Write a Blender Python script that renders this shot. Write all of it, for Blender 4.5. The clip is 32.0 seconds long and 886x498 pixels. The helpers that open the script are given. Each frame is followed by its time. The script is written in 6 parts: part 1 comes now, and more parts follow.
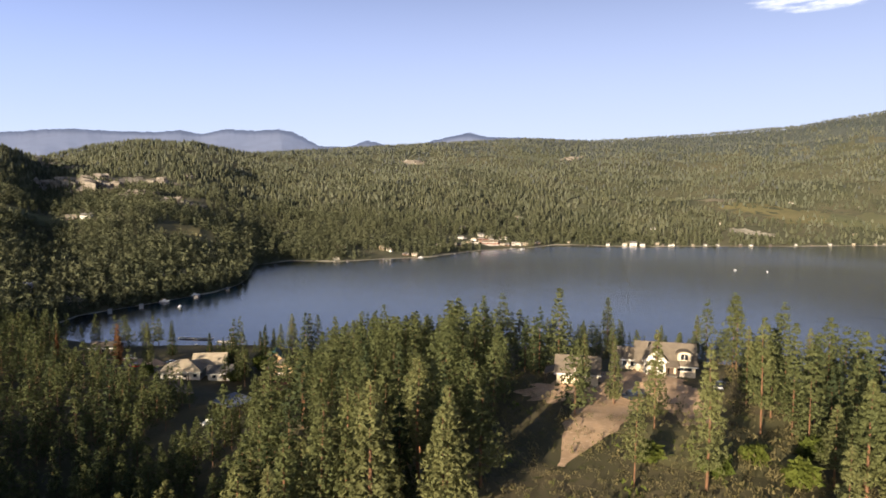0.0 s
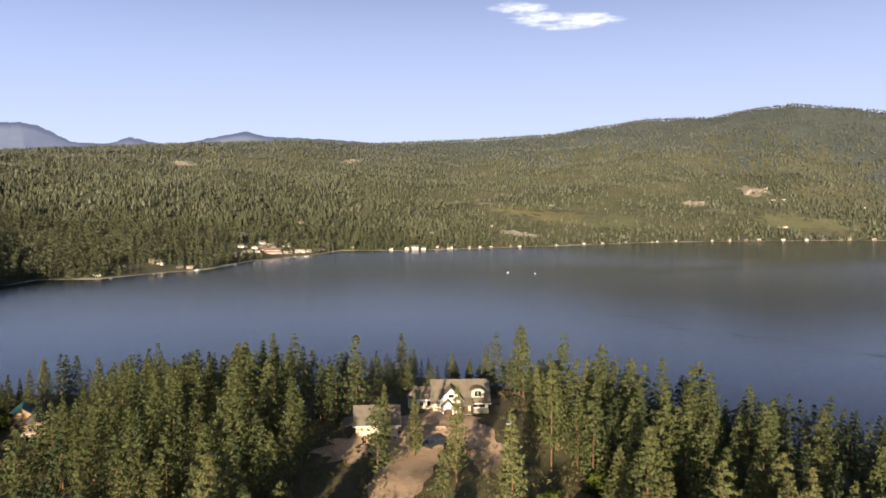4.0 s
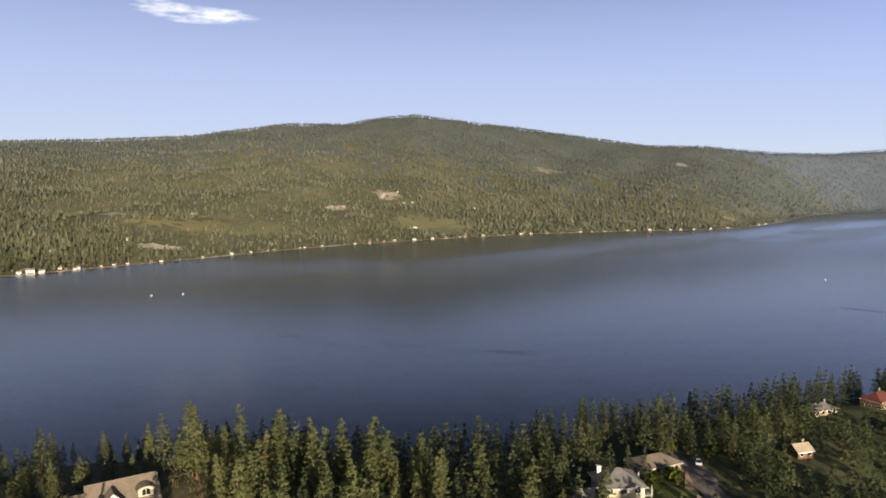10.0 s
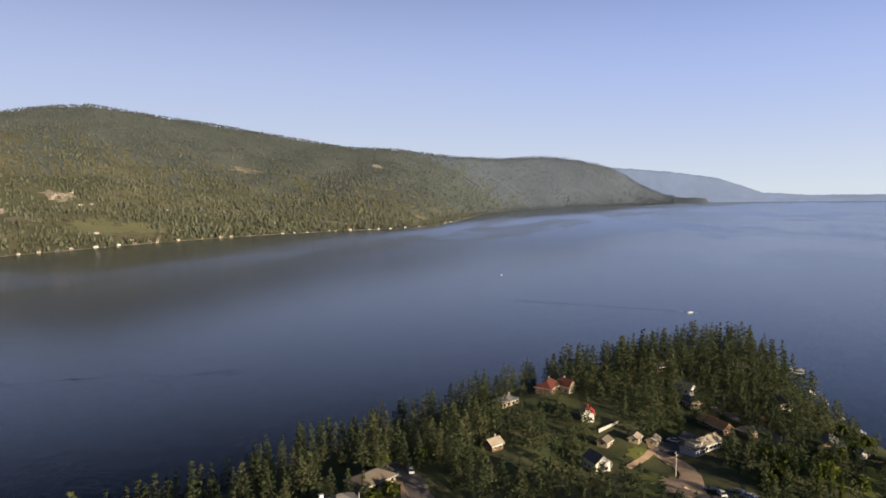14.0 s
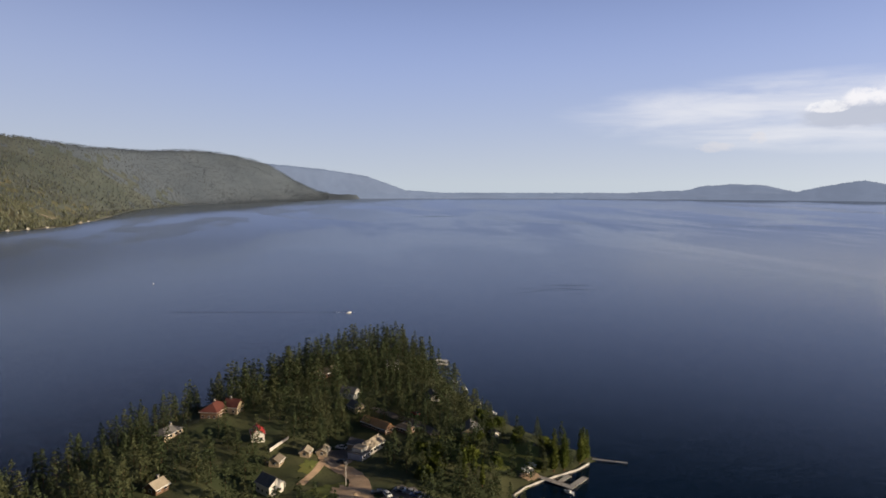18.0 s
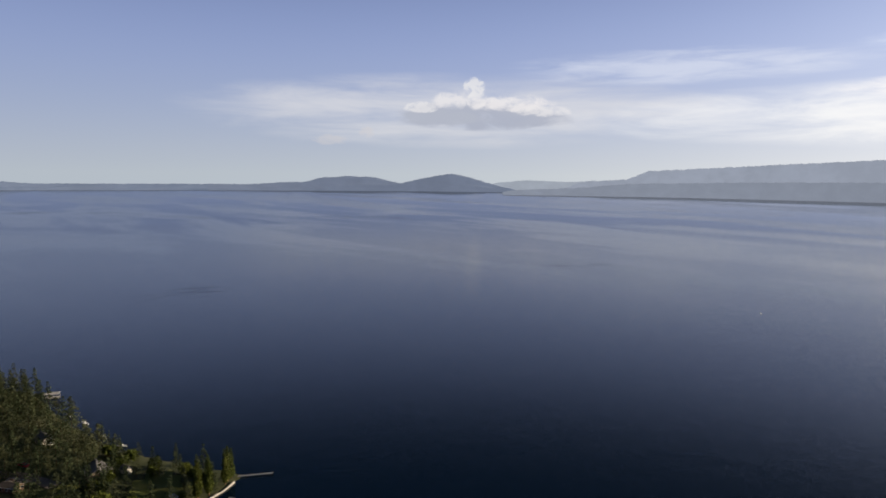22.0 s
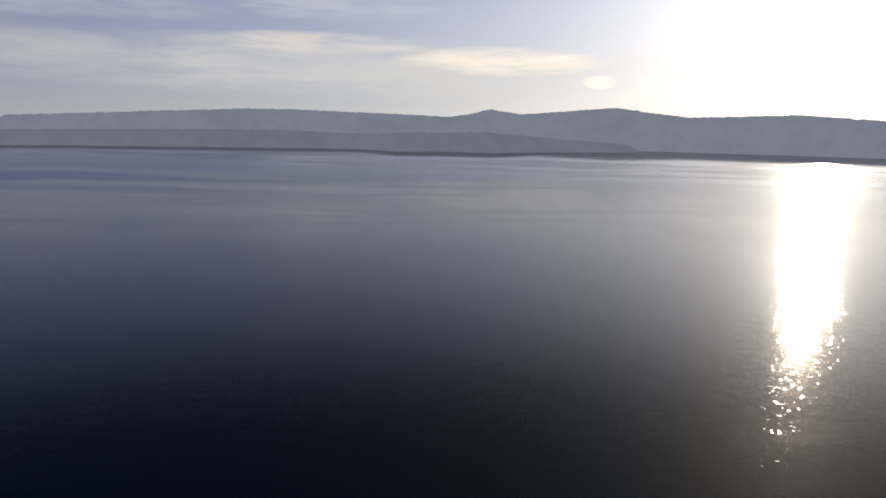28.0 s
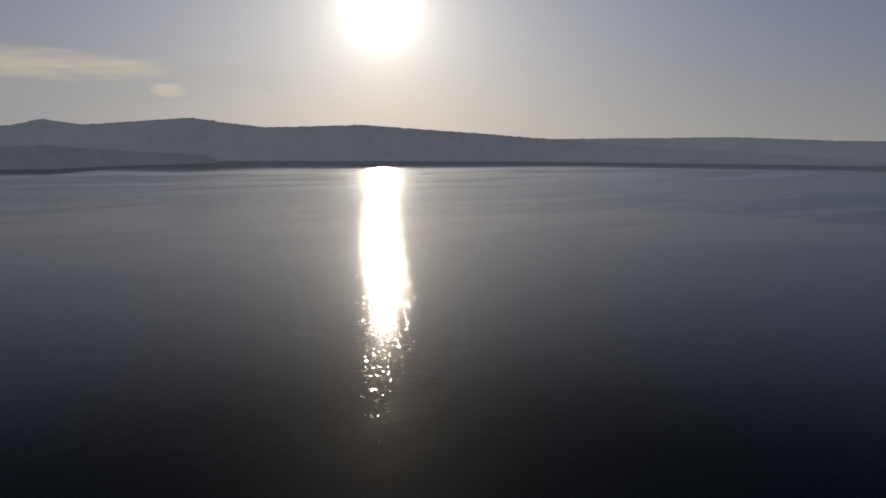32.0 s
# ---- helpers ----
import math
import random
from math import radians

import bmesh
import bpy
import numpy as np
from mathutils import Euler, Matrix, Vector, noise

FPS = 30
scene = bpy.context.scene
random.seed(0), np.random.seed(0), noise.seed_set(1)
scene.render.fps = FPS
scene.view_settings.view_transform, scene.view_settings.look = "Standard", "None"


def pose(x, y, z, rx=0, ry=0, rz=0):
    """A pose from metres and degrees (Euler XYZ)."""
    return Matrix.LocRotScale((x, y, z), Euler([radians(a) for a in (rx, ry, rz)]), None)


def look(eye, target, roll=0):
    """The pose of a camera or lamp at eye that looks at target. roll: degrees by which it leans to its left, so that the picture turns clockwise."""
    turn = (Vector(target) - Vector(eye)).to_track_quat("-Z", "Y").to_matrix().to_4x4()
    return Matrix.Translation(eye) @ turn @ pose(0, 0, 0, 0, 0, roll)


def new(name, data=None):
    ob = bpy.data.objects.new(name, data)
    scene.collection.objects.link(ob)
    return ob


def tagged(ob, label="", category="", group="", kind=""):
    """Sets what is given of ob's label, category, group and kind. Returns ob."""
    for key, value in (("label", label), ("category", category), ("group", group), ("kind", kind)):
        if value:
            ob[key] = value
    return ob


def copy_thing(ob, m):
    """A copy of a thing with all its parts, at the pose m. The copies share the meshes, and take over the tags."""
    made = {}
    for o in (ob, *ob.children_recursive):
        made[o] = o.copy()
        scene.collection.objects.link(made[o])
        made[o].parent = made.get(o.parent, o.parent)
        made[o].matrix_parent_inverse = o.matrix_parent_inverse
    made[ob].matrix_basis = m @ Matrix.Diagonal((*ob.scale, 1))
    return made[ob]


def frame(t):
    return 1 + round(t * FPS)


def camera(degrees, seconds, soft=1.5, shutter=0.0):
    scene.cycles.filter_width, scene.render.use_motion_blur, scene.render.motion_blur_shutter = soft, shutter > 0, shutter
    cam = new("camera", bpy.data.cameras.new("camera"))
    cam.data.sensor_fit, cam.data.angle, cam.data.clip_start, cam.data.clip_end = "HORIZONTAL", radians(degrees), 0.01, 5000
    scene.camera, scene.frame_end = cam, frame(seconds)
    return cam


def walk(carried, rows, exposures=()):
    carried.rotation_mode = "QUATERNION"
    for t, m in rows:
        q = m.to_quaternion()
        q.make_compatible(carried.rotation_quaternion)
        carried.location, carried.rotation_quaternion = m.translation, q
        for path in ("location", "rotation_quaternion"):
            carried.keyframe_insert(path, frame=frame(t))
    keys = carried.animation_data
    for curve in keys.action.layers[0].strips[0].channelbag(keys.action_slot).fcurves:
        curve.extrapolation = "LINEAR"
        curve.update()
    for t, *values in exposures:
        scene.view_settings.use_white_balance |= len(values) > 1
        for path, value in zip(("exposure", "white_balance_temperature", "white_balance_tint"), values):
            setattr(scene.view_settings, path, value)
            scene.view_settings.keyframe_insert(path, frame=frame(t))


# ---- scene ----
cam = camera(65.94, 32.0, soft=1.7)
# path begin
PATH = [
    (0.0,-0.00,0.00,68.00,0.006,-4.175,0.432), (0.5,-0.25,0.78,69.11,-2.154,-4.130,0.383), (1.0,-0.51,1.57,70.22,-4.444,-4.083,0.214),
    (1.5,-0.76,2.40,71.32,-6.777,-4.049,0.218), (2.0,-0.95,3.24,72.42,-9.122,-4.044,0.183), (2.5,-1.08,4.05,73.52,-11.421,-4.037,0.138),
    (3.0,-1.17,4.86,74.65,-13.697,-4.053,0.171), (3.5,-1.22,5.67,75.80,-15.942,-4.071,0.183), (5.5,-1.57,8.43,80.55,-24.496,-4.087,-0.041),
    (6.0,-1.70,8.98,81.80,-26.770,-4.024,-0.195), (6.5,-1.88,9.51,83.00,-29.057,-3.959,-0.356), (7.0,-2.11,10.03,84.15,-31.329,-3.923,-0.563),
    (7.5,-2.32,10.53,85.28,-33.628,-3.889,-0.627), (8.0,-2.50,11.03,86.37,-36.131,-3.890,-0.653), (8.5,-2.67,11.51,87.45,-38.806,-3.950,-0.780),
    (9.0,-2.86,11.97,88.57,-41.536,-4.046,-0.857), (9.5,-3.12,12.40,89.69,-44.348,-4.168,-0.922), (10.0,-3.44,12.82,90.83,-47.246,-4.275,-0.913),
    (10.5,-3.69,13.22,91.99,-50.215,-4.319,-0.816), (11.0,-3.89,13.62,93.11,-53.162,-4.340,-0.663), (11.5,-4.06,13.98,94.23,-56.110,-4.406,-0.611),
    (12.0,-4.21,14.33,95.34,-59.190,-4.447,-0.598), (12.5,-4.31,14.69,96.45,-62.379,-4.551,-0.786), (13.0,-4.39,15.09,97.55,-65.514,-4.655,-0.820),
    (13.5,-4.42,15.51,98.65,-68.677,-4.742,-0.844), (14.0,-4.43,15.92,99.75,-71.951,-4.851,-0.842), (14.5,-4.39,16.33,100.85,-75.230,-4.955,-0.826),
    (16.5,-3.72,17.77,105.10,-89.116,-5.366,-0.310), (17.0,-3.63,18.10,106.26,-92.813,-5.400,-0.111), (17.5,-3.53,18.42,107.42,-96.470,-5.426,0.013),
    (18.0,-3.44,18.74,108.56,-100.208,-5.488,0.010), (18.5,-3.32,19.12,109.68,-103.870,-5.614,0.078), (19.0,-3.15,19.59,110.81,-107.572,-5.720,0.202),
    (19.5,-2.91,20.13,111.93,-111.385,-5.868,0.232), (20.0,-2.62,20.68,113.05,-115.271,-6.017,0.133), (20.5,-2.29,21.18,114.17,-119.230,-6.106,0.080),
    (21.0,-1.93,21.62,115.29,-123.236,-6.139,0.006), (21.5,-1.58,22.00,116.40,-127.205,-6.133,0.208), (22.0,-1.24,22.38,117.48,-131.133,-6.187,0.537),
    (22.5,-0.90,22.74,118.53,-135.094,-6.297,0.788), (23.0,-0.57,23.10,119.57,-139.025,-6.458,0.906), (23.5,-0.23,23.49,120.58,-142.934,-6.647,0.875),
    (24.0,0.13,23.89,121.58,-146.820,-6.856,0.770), (24.5,0.49,24.32,122.56,-150.825,-7.215,0.694), (25.0,0.88,24.78,123.53,-154.961,-7.781,0.589),
    (25.5,1.29,25.26,124.48,-159.056,-8.491,0.607), (27.5,3.33,27.73,127.75,-175.817,-9.928,1.082), (28.0,3.84,28.39,128.55,-180.150,-10.035,1.146),
    (28.5,4.34,29.05,129.35,-184.436,-10.176,1.093), (29.0,4.84,29.72,130.15,-188.717,-10.352,0.995), (30.0,5.83,31.07,131.77,-197.397,-10.203,0.469),
    (31.0,6.81,32.44,133.40,-206.116,-9.825,0.324), (32.0,7.77,33.80,135.05,-213.911,-8.905,0.246),
]
# path end
EXPOSURES = [(0, 1.11), (8, 0.9), (14, 0.7), (19, 0.32), (22, 0.15), (24, 0.06), (25.5, -0.1), (28, -0.55), (29.5, -1.4), (30.5, -1.66), (32, -1.62)]
walk(cam, [(t, pose(x, y, z, 90 + pitch, 0, yaw) @ pose(0, 0, 0, 0, 0, roll)) for t, x, y, z, yaw, pitch, roll in PATH], EXPOSURES)

# ---- light ----
SUN_AZ, SUN_EL = 151.2, 10.4          # azimuth in degrees, turning left from +y
sun_way = Vector((-math.sin(radians(SUN_AZ)) * math.cos(radians(SUN_EL)),
                  math.cos(radians(SUN_AZ)) * math.cos(radians(SUN_EL)), math.sin(radians(SUN_EL))))
sun_lamp = bpy.data.lights.new("sun", "SUN")
sun_lamp.energy, sun_lamp.angle, sun_lamp.color = 5.0, radians(0.53), (1.0, 0.82, 0.60)
sun_ob = new("sun", sun_lamp)
sun_ob.matrix_world = look(sun_way * 100, (0, 0, 0))


class Nodes:
    """Short hand for a node tree."""

    def __init__(self, tree):
        self.tree = tree
        tree.nodes.clear()

    def add(self, kind, ins=None, **props):
        n = self.tree.nodes.new(kind)
        for k, v in props.items():
            setattr(n, k, v)
        for k, v in (ins or {}).items():
            if hasattr(v, "links"):
                self.tree.links.new(v, n.inputs[k])
            else:
                n.inputs[k].default_value = v
        return n

    def math(self, op, a, b=0.0, c=0.0, clamp=False):
        n = self.add("ShaderNodeMath", {0: a, 1: b, 2: c}, operation=op, use_clamp=clamp)
        return n.outputs[0]

    def mix(self, fac, a, b, blend="MIX"):
        n = self.add("ShaderNodeMix", data_type="RGBA", blend_type=blend)
        for sock, v in ((n.inputs[0], fac), (n.inputs[6], a), (n.inputs[7], b)):
            if hasattr(v, "links"):
                self.tree.links.new(v, sock)
            else:
                sock.default_value = v if isinstance(v, float) else (*v, 1.0)[:4]
        return n.outputs[2]

    def step(self, v, lo, hi):
        n = self.add("ShaderNodeMapRange", {0: v, 1: lo, 2: hi}, interpolation_type="SMOOTHSTEP")
        return n.outputs[0]

    def noise(self, vec, scale, detail=4.0, rough=0.55, dist=0.0):
        return self.add("ShaderNodeTexNoise", {"Vector": vec, "Scale": scale, "Detail": detail, "Roughness": rough,
                                               "Distortion": dist}).outputs["Fac"]


def build_world():
    world = bpy.data.worlds.new("sky")
    scene.world = world
    world.use_nodes = True
    N = Nodes(world.node_tree)
    way = N.add("ShaderNodeTexCoord").outputs["Generated"]
    sky = N.add("ShaderNodeTexSky", sky_type="NISHITA", sun_disc=False, sun_elevation=radians(SUN_EL),
                sun_rotation=radians(-SUN_AZ), altitude=900, air_density=1.0, dust_density=0.8, ozone_density=1.6)
    xyz = N.add("ShaderNodeSeparateXYZ", {0: way})
    x, y, z = xyz.outputs
    az = N.math("ARCTAN2", N.math("MULTIPLY", x, -1.0), y)           # radians, left of +y
    flat = N.math("SQRT", N.math("ADD", N.math("MULTIPLY", x, x), N.math("MULTIPLY", y, y)))
    el = N.math("DIVIDE", z, N.math("MAXIMUM", flat, 0.001))         # tangent of the height
    col = N.mix(1.0, sky.outputs[0], SKY_TINT, "MULTIPLY")
    dot = N.add("ShaderNodeVectorMath", {0: way, 1: tuple(sun_way)}, operation="DOT_PRODUCT").outputs["Value"]
    ang = N.math("ARCCOSINE", N.math("MINIMUM", N.math("MAXIMUM", dot, -1.0), 1.0))
    sunward = N.math("EXPONENT", N.math("MULTIPLY", N.math("POWER", N.math("DIVIDE", ang, radians(34)), 2.0), -1.0))
    high = N.step(el, 0.13, 0.54)
    blue = N.mix(N.step(dot, -0.35, -0.95), SKY_BLUE, SKY_EAST)
    blue = N.mix(sunward, blue, SKY_SUNWARD)
    col = N.mix(0.8, col, N.mix(high, blue, SKY_ZENITH))
    col = N.mix(N.step(el, 0.28, 0.44), col, N.mix(0.8, col, SKY_ZENITH))
    # pale haze towards the horizon, cream under the sun
    haze = N.math("POWER", N.math("SUBTRACT", 1.0, N.math("MINIMUM", N.math("MAXIMUM", el, 0.0), 1.0)), 7.2)
    wide = N.math("EXPONENT", N.math("MULTIPLY", N.math("POWER", N.math("DIVIDE", ang, radians(56)), 2.0), -1.0))
    col = N.mix(N.math("MULTIPLY", haze, 0.88), col, N.mix(wide, HAZE, HAZE_SUNWARD))
    # the whole sky brightens towards the sun
    lift = N.math("MULTIPLY_ADD", N.math("EXPONENT", N.math("DIVIDE", ang, -radians(33))), 1.05, 0.91)
    col = N.mix(1.0, col, N.add("ShaderNodeCombineColor", {i: lift for i in range(3)}).outputs[0], "MULTIPLY")
    # clouds: azimuth, height, half widths, streak, threshold, colour, strength, flatness of the underside
    for a, e, wa, we, sx, sy, lo, hi, tint, k, under in CLOUDS:
        da = N.math("SUBTRACT", N.math("WRAP", N.math("SUBTRACT", az, radians(a)), math.pi, -math.pi), 0.0)
        de = N.math("SUBTRACT", el, e)
        ea, ee = N.math("DIVIDE", da, wa), N.math("MAXIMUM", N.math("DIVIDE", de, we), N.math("DIVIDE", de, -we * under))
        rr = N.math("ADD", N.math("MULTIPLY", ea, ea), N.math("MULTIPLY", ee, ee))
        mask = N.math("SUBTRACT", 1.0, N.math("MINIMUM", rr, 1.0))
        uv = N.add("ShaderNodeCombineXYZ", {0: N.math("MULTIPLY", da, sx), 1: N.math("MULTIPLY", de, sy), 2: a * 0.37})
        nz = N.noise(uv.outputs[0], 1.0, 6.0, 0.58, 0.4)
        dens = N.step(N.math("MULTIPLY", nz, N.math("POWER", mask, 0.6)), lo, hi)
        col = N.mix(N.math("MULTIPLY", dens, k), col, tint)
    # the brightness of the air round the sun
    for width, gain, tint in AUREOLE:
        g = N.math("EXPONENT", N.math("DIVIDE", ang, -radians(width)))
        col = N.mix(N.math("MULTIPLY", g, 1.0), col, tuple(c * gain for c in tint), "ADD")
    bg = N.add("ShaderNodeBackground", {"Color": col, "Strength": 0.085})
    out = N.add("ShaderNodeOutputWorld")
    N.tree.links.new(bg.outputs[0], out.inputs[0])


SKY_TINT = (1.25, 1.0, 1.1)
SKY_BLUE, SKY_SUNWARD, SKY_ZENITH = (2.5, 3.45, 7.1), (5.2, 6.2, 8.0), (0.07, 0.18, 0.45)
SKY_EAST = (2.95, 3.62, 6.3)           # lavender sky opposite the sun
HAZE, HAZE_SUNWARD = (5.3, 5.9, 6.3), (9.8, 9.5, 8.6)
CLOUDS = [
    (-28.3, 0.251, 0.095, 0.017, 22, 90, 0.24, 0.66, (8.6, 8.5, 8.8), 0.9, 0.8),
    (-25.6, 0.262, 0.050, 0.016, 26, 90, 0.26, 0.62, (8.5, 8.4, 8.7), 0.7, 1.0),
    (-24.2, 0.275, 0.055, 0.012, 30, 100, 0.24, 0.62, (8.4, 8.3, 8.6), 0.75, 1.0),
    (-132.0, 0.092, 0.44, 0.060, 6, 40, 0.14, 0.62, (8.2, 8.1, 8.2), 0.62, 1.0),
    (-172.0, 0.080, 0.60, 0.050, 6, 36, 0.14, 0.60, (11.5, 11.2, 10.6), 0.65, 1.0),
    (-150.0, 0.150, 0.30, 0.030, 9, 60, 0.20, 0.62, (8.6, 8.9, 9.8), 0.5, 1.0),
    (-171.0, 0.165, 0.20, 0.030, 9, 60, 0.20, 0.62, (10.0, 10.4, 11.2), 0.5, 1.0),
    (-184.5, 0.092, 0.17, 0.026, 10, 74, 0.15, 0.56, (17.5, 15.4, 12.6), 0.8, 0.8),
    (-170.0, 0.112, 0.20, 0.020, 10, 80, 0.16, 0.60, (14.0, 12.8, 11.2), 0.6, 0.8),
    (-192.5, 0.067, 0.030, 0.012, 24, 100, 0.22, 0.50, (20.0, 17.4, 14.2), 0.6, 1.0),
    (-134.2, 0.080, 0.150, 0.032, 20, 52, 0.18, 0.46, (4.4, 4.7, 5.7), 0.85, 0.6),
    (-130.6, 0.080, 0.075, 0.020, 34, 70, 0.22, 0.42, (4.8, 5.1, 6.0), 0.85, 0.5),
    (-132.6, 0.103, 0.066, 0.024, 46, 70, 0.27, 0.54, (8.6, 8.4, 8.6), 0.85, 0.55),
    (-136.8, 0.099, 0.084, 0.022, 46, 74, 0.26, 0.54, (9.0, 8.7, 8.8), 0.85, 0.5),
    (-139.2, 0.090, 0.055, 0.014, 50, 90, 0.26, 0.48, (8.8, 8.6, 8.7), 0.65, 0.6),
    (-129.2, 0.094, 0.030, 0.014, 80, 110, 0.24, 0.44, (8.4, 8.3, 8.5), 0.75, 0.5),
    (-133.6, 0.124, 0.020, 0.022, 90, 100, 0.26, 0.46, (8.8, 8.7, 8.8), 0.75, 1.0),
    (-121.8, 0.049, 0.034, 0.010, 60, 120, 0.26, 0.50, (6.6, 6.4, 6.6), 0.5, 1.0),
    (-124.8, 0.060, 0.016, 0.011, 80, 120, 0.26, 0.50, (6.8, 6.6, 6.8), 0.5, 1.0),
]
AUREOLE = [(0.8, 150.0, (1.0, 0.96, 0.88)), (2.0, 45.0, (1.0, 0.95, 0.82)), (5.0, 9.0, (1.0, 0.92, 0.72)), (12.0, 10.0, (1.0, 0.93, 0.76))]
build_world()


# ---- materials ----
def material(name):
    m = bpy.data.materials.new(name)
    m.use_nodes = True
    return m, Nodes(m.node_tree)


def finish(N, color, rough, bump=None, strength=0.3, distance=0.05, metal=0.0, spec=0.5):
    b = N.add("ShaderNodeBsdfPrincipled", {"Base Color": color if hasattr(color, "links") else (*color, 1.0), "Roughness": rough, "Metallic": metal,
                                           "Specular IOR Level": spec})
    if bump is not None:
        nb = N.add("ShaderNodeBump", {"Height": bump, "Strength": strength, "Distance": distance})
        N.tree.links.new(nb.outputs[0], b.inputs["Normal"])
    out = N.add("ShaderNodeOutputMaterial")
    N.tree.links.new(b.outputs[0], out.inputs[0])
    return b


def mottled(name, c1, c2, scale, rough=0.8, scale2=None, c3=None, bump=0.3, distance=0.05, spec=0.3, per_object=0.0, metal=0.0):
    """Two colours in patches with a finer grain; scale is patches per metre."""
    m, N = material(name)
    pos = N.add("ShaderNodeNewGeometry").outputs["Position"]
    a = N.step(N.noise(pos, scale, 5.0), 0.35, 0.65)
    col = N.mix(a, c1, c2)
    fine = N.noise(pos, scale2 or scale * 9, 3.0)
    if c3:
        col = N.mix(N.step(fine, 0.52, 0.72), col, c3)
    else:
        col = N.mix(N.math("MULTIPLY", fine, 0.5), col, tuple(x * 0.6 for x in c1))
    if per_object:
        r = N.add("ShaderNodeObjectInfo").outputs["Random"]
        col = N.mix(1.0, col, N.add("ShaderNodeCombineColor", {i: N.math("MULTIPLY_ADD", r, per_object * 2, 1 - per_object) for i in range(3)}).outputs[0], "MULTIPLY")
    finish(N, col, rough, fine, bump, distance, metal, spec)
    return m


def foliage(name, dark, light, warm, patch=0.09, single=0.4):
    m, N = material(name)
    geo = N.add("ShaderNodeNewGeometry")
    pos, isl = geo.outputs["Position"], geo.outputs["Random Per Island"]
    rnd = N.add("ShaderNodeObjectInfo").outputs["Random"]
    a = N.step(N.noise(pos, patch, 2.0), 0.3, 0.7)
    col = N.mix(a, dark, light)
    col = N.mix(N.math("MULTIPLY", rnd, 0.5), col, warm)
    col = N.mix(N.math("MULTIPLY", isl, single), col, tuple(c * 0.5 for c in dark))
    b = finish(N, col, 0.75, spec=0.12)
    t = N.add("ShaderNodeBsdfTranslucent", {"Color": col})
    mx = N.add("ShaderNodeMixShader", {0: 0.3, 1: b.outputs[0], 2: t.outputs[0]})
    out = [n for n in N.tree.nodes if n.type == "OUTPUT_MATERIAL"][0]
    N.tree.links.new(mx.outputs[0], out.inputs[0])
    return m


M_NEEDLE = foliage("pine_needles", (0.096, 0.112, 0.044), (0.176, 0.184, 0.072), (0.198, 0.190, 0.082))
M_FIR = foliage("fir_needles", (0.030, 0.042, 0.018), (0.060, 0.072, 0.026), (0.070, 0.080, 0.030))
M_FIRWOOD = foliage("fir_wood_crowns", (0.038, 0.055, 0.028), (0.085, 0.102, 0.046), (0.07, 0.088, 0.038))
M_GROVEWOOD = foliage("peninsula_crowns", (0.050, 0.066, 0.036), (0.112, 0.124, 0.058), (0.105, 0.112, 0.050), 0.03)
M_FOREST = foliage("forest_crowns", (0.066, 0.084, 0.034), (0.132, 0.146, 0.060), (0.118, 0.130, 0.052))
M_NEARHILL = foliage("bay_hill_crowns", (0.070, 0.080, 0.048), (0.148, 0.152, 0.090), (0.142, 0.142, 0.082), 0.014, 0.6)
# crowns paler, then bluer with distance: haze put into the needle colour
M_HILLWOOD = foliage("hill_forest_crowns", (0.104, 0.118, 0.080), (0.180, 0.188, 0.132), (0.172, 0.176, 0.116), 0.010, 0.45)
M_FARWOOD = foliage("haze_tinted_far_crowns", (0.088, 0.100, 0.096), (0.122, 0.134, 0.128), (0.115, 0.127, 0.118), 0.006, 0.5)
M_HAZEWOOD = foliage("haze_tinted_farthest_crowns", (0.084, 0.106, 0.134), (0.098, 0.120, 0.148), (0.093, 0.115, 0.142), 0.004, 0.6)
M_SLOPEWOOD = foliage("slope_forest_crowns", (0.080, 0.094, 0.054), (0.150, 0.158, 0.090), (0.142, 0.146, 0.080), 0.02, 0.4)
M_LEAF = foliage("broad_leaves", (0.055, 0.080, 0.015), (0.12, 0.15, 0.03), (0.14, 0.15, 0.03))
M_BARK = mottled("pine_bark", (0.20, 0.105, 0.055), (0.13, 0.075, 0.045), 1.2, 0.9)
M_GROUND = mottled("forest_floor", (0.088, 0.082, 0.042), (0.150, 0.124, 0.070), 0.05, 0.95, 0.9, (0.08, 0.085, 0.03))
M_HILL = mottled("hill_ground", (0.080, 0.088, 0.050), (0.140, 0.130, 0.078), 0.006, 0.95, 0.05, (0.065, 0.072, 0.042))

# grassy green, darkened: tree shade is put into the base colour
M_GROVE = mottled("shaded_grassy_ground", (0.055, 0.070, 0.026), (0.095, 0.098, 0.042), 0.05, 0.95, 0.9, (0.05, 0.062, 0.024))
# greyer and bluer ground of the far hills: haze put into base colour
M_HAZEHILL = mottled("haze_tinted_farthest_ground", (0.082, 0.103, 0.130), (0.095, 0.116, 0.142), 0.004, 0.95, 0.04, (0.078, 0.098, 0.124))
M_FARHILL = mottled("haze_tinted_far_ground", (0.072, 0.088, 0.078), (0.095, 0.108, 0.096), 0.006, 0.95, 0.05, (0.07, 0.088, 0.082))


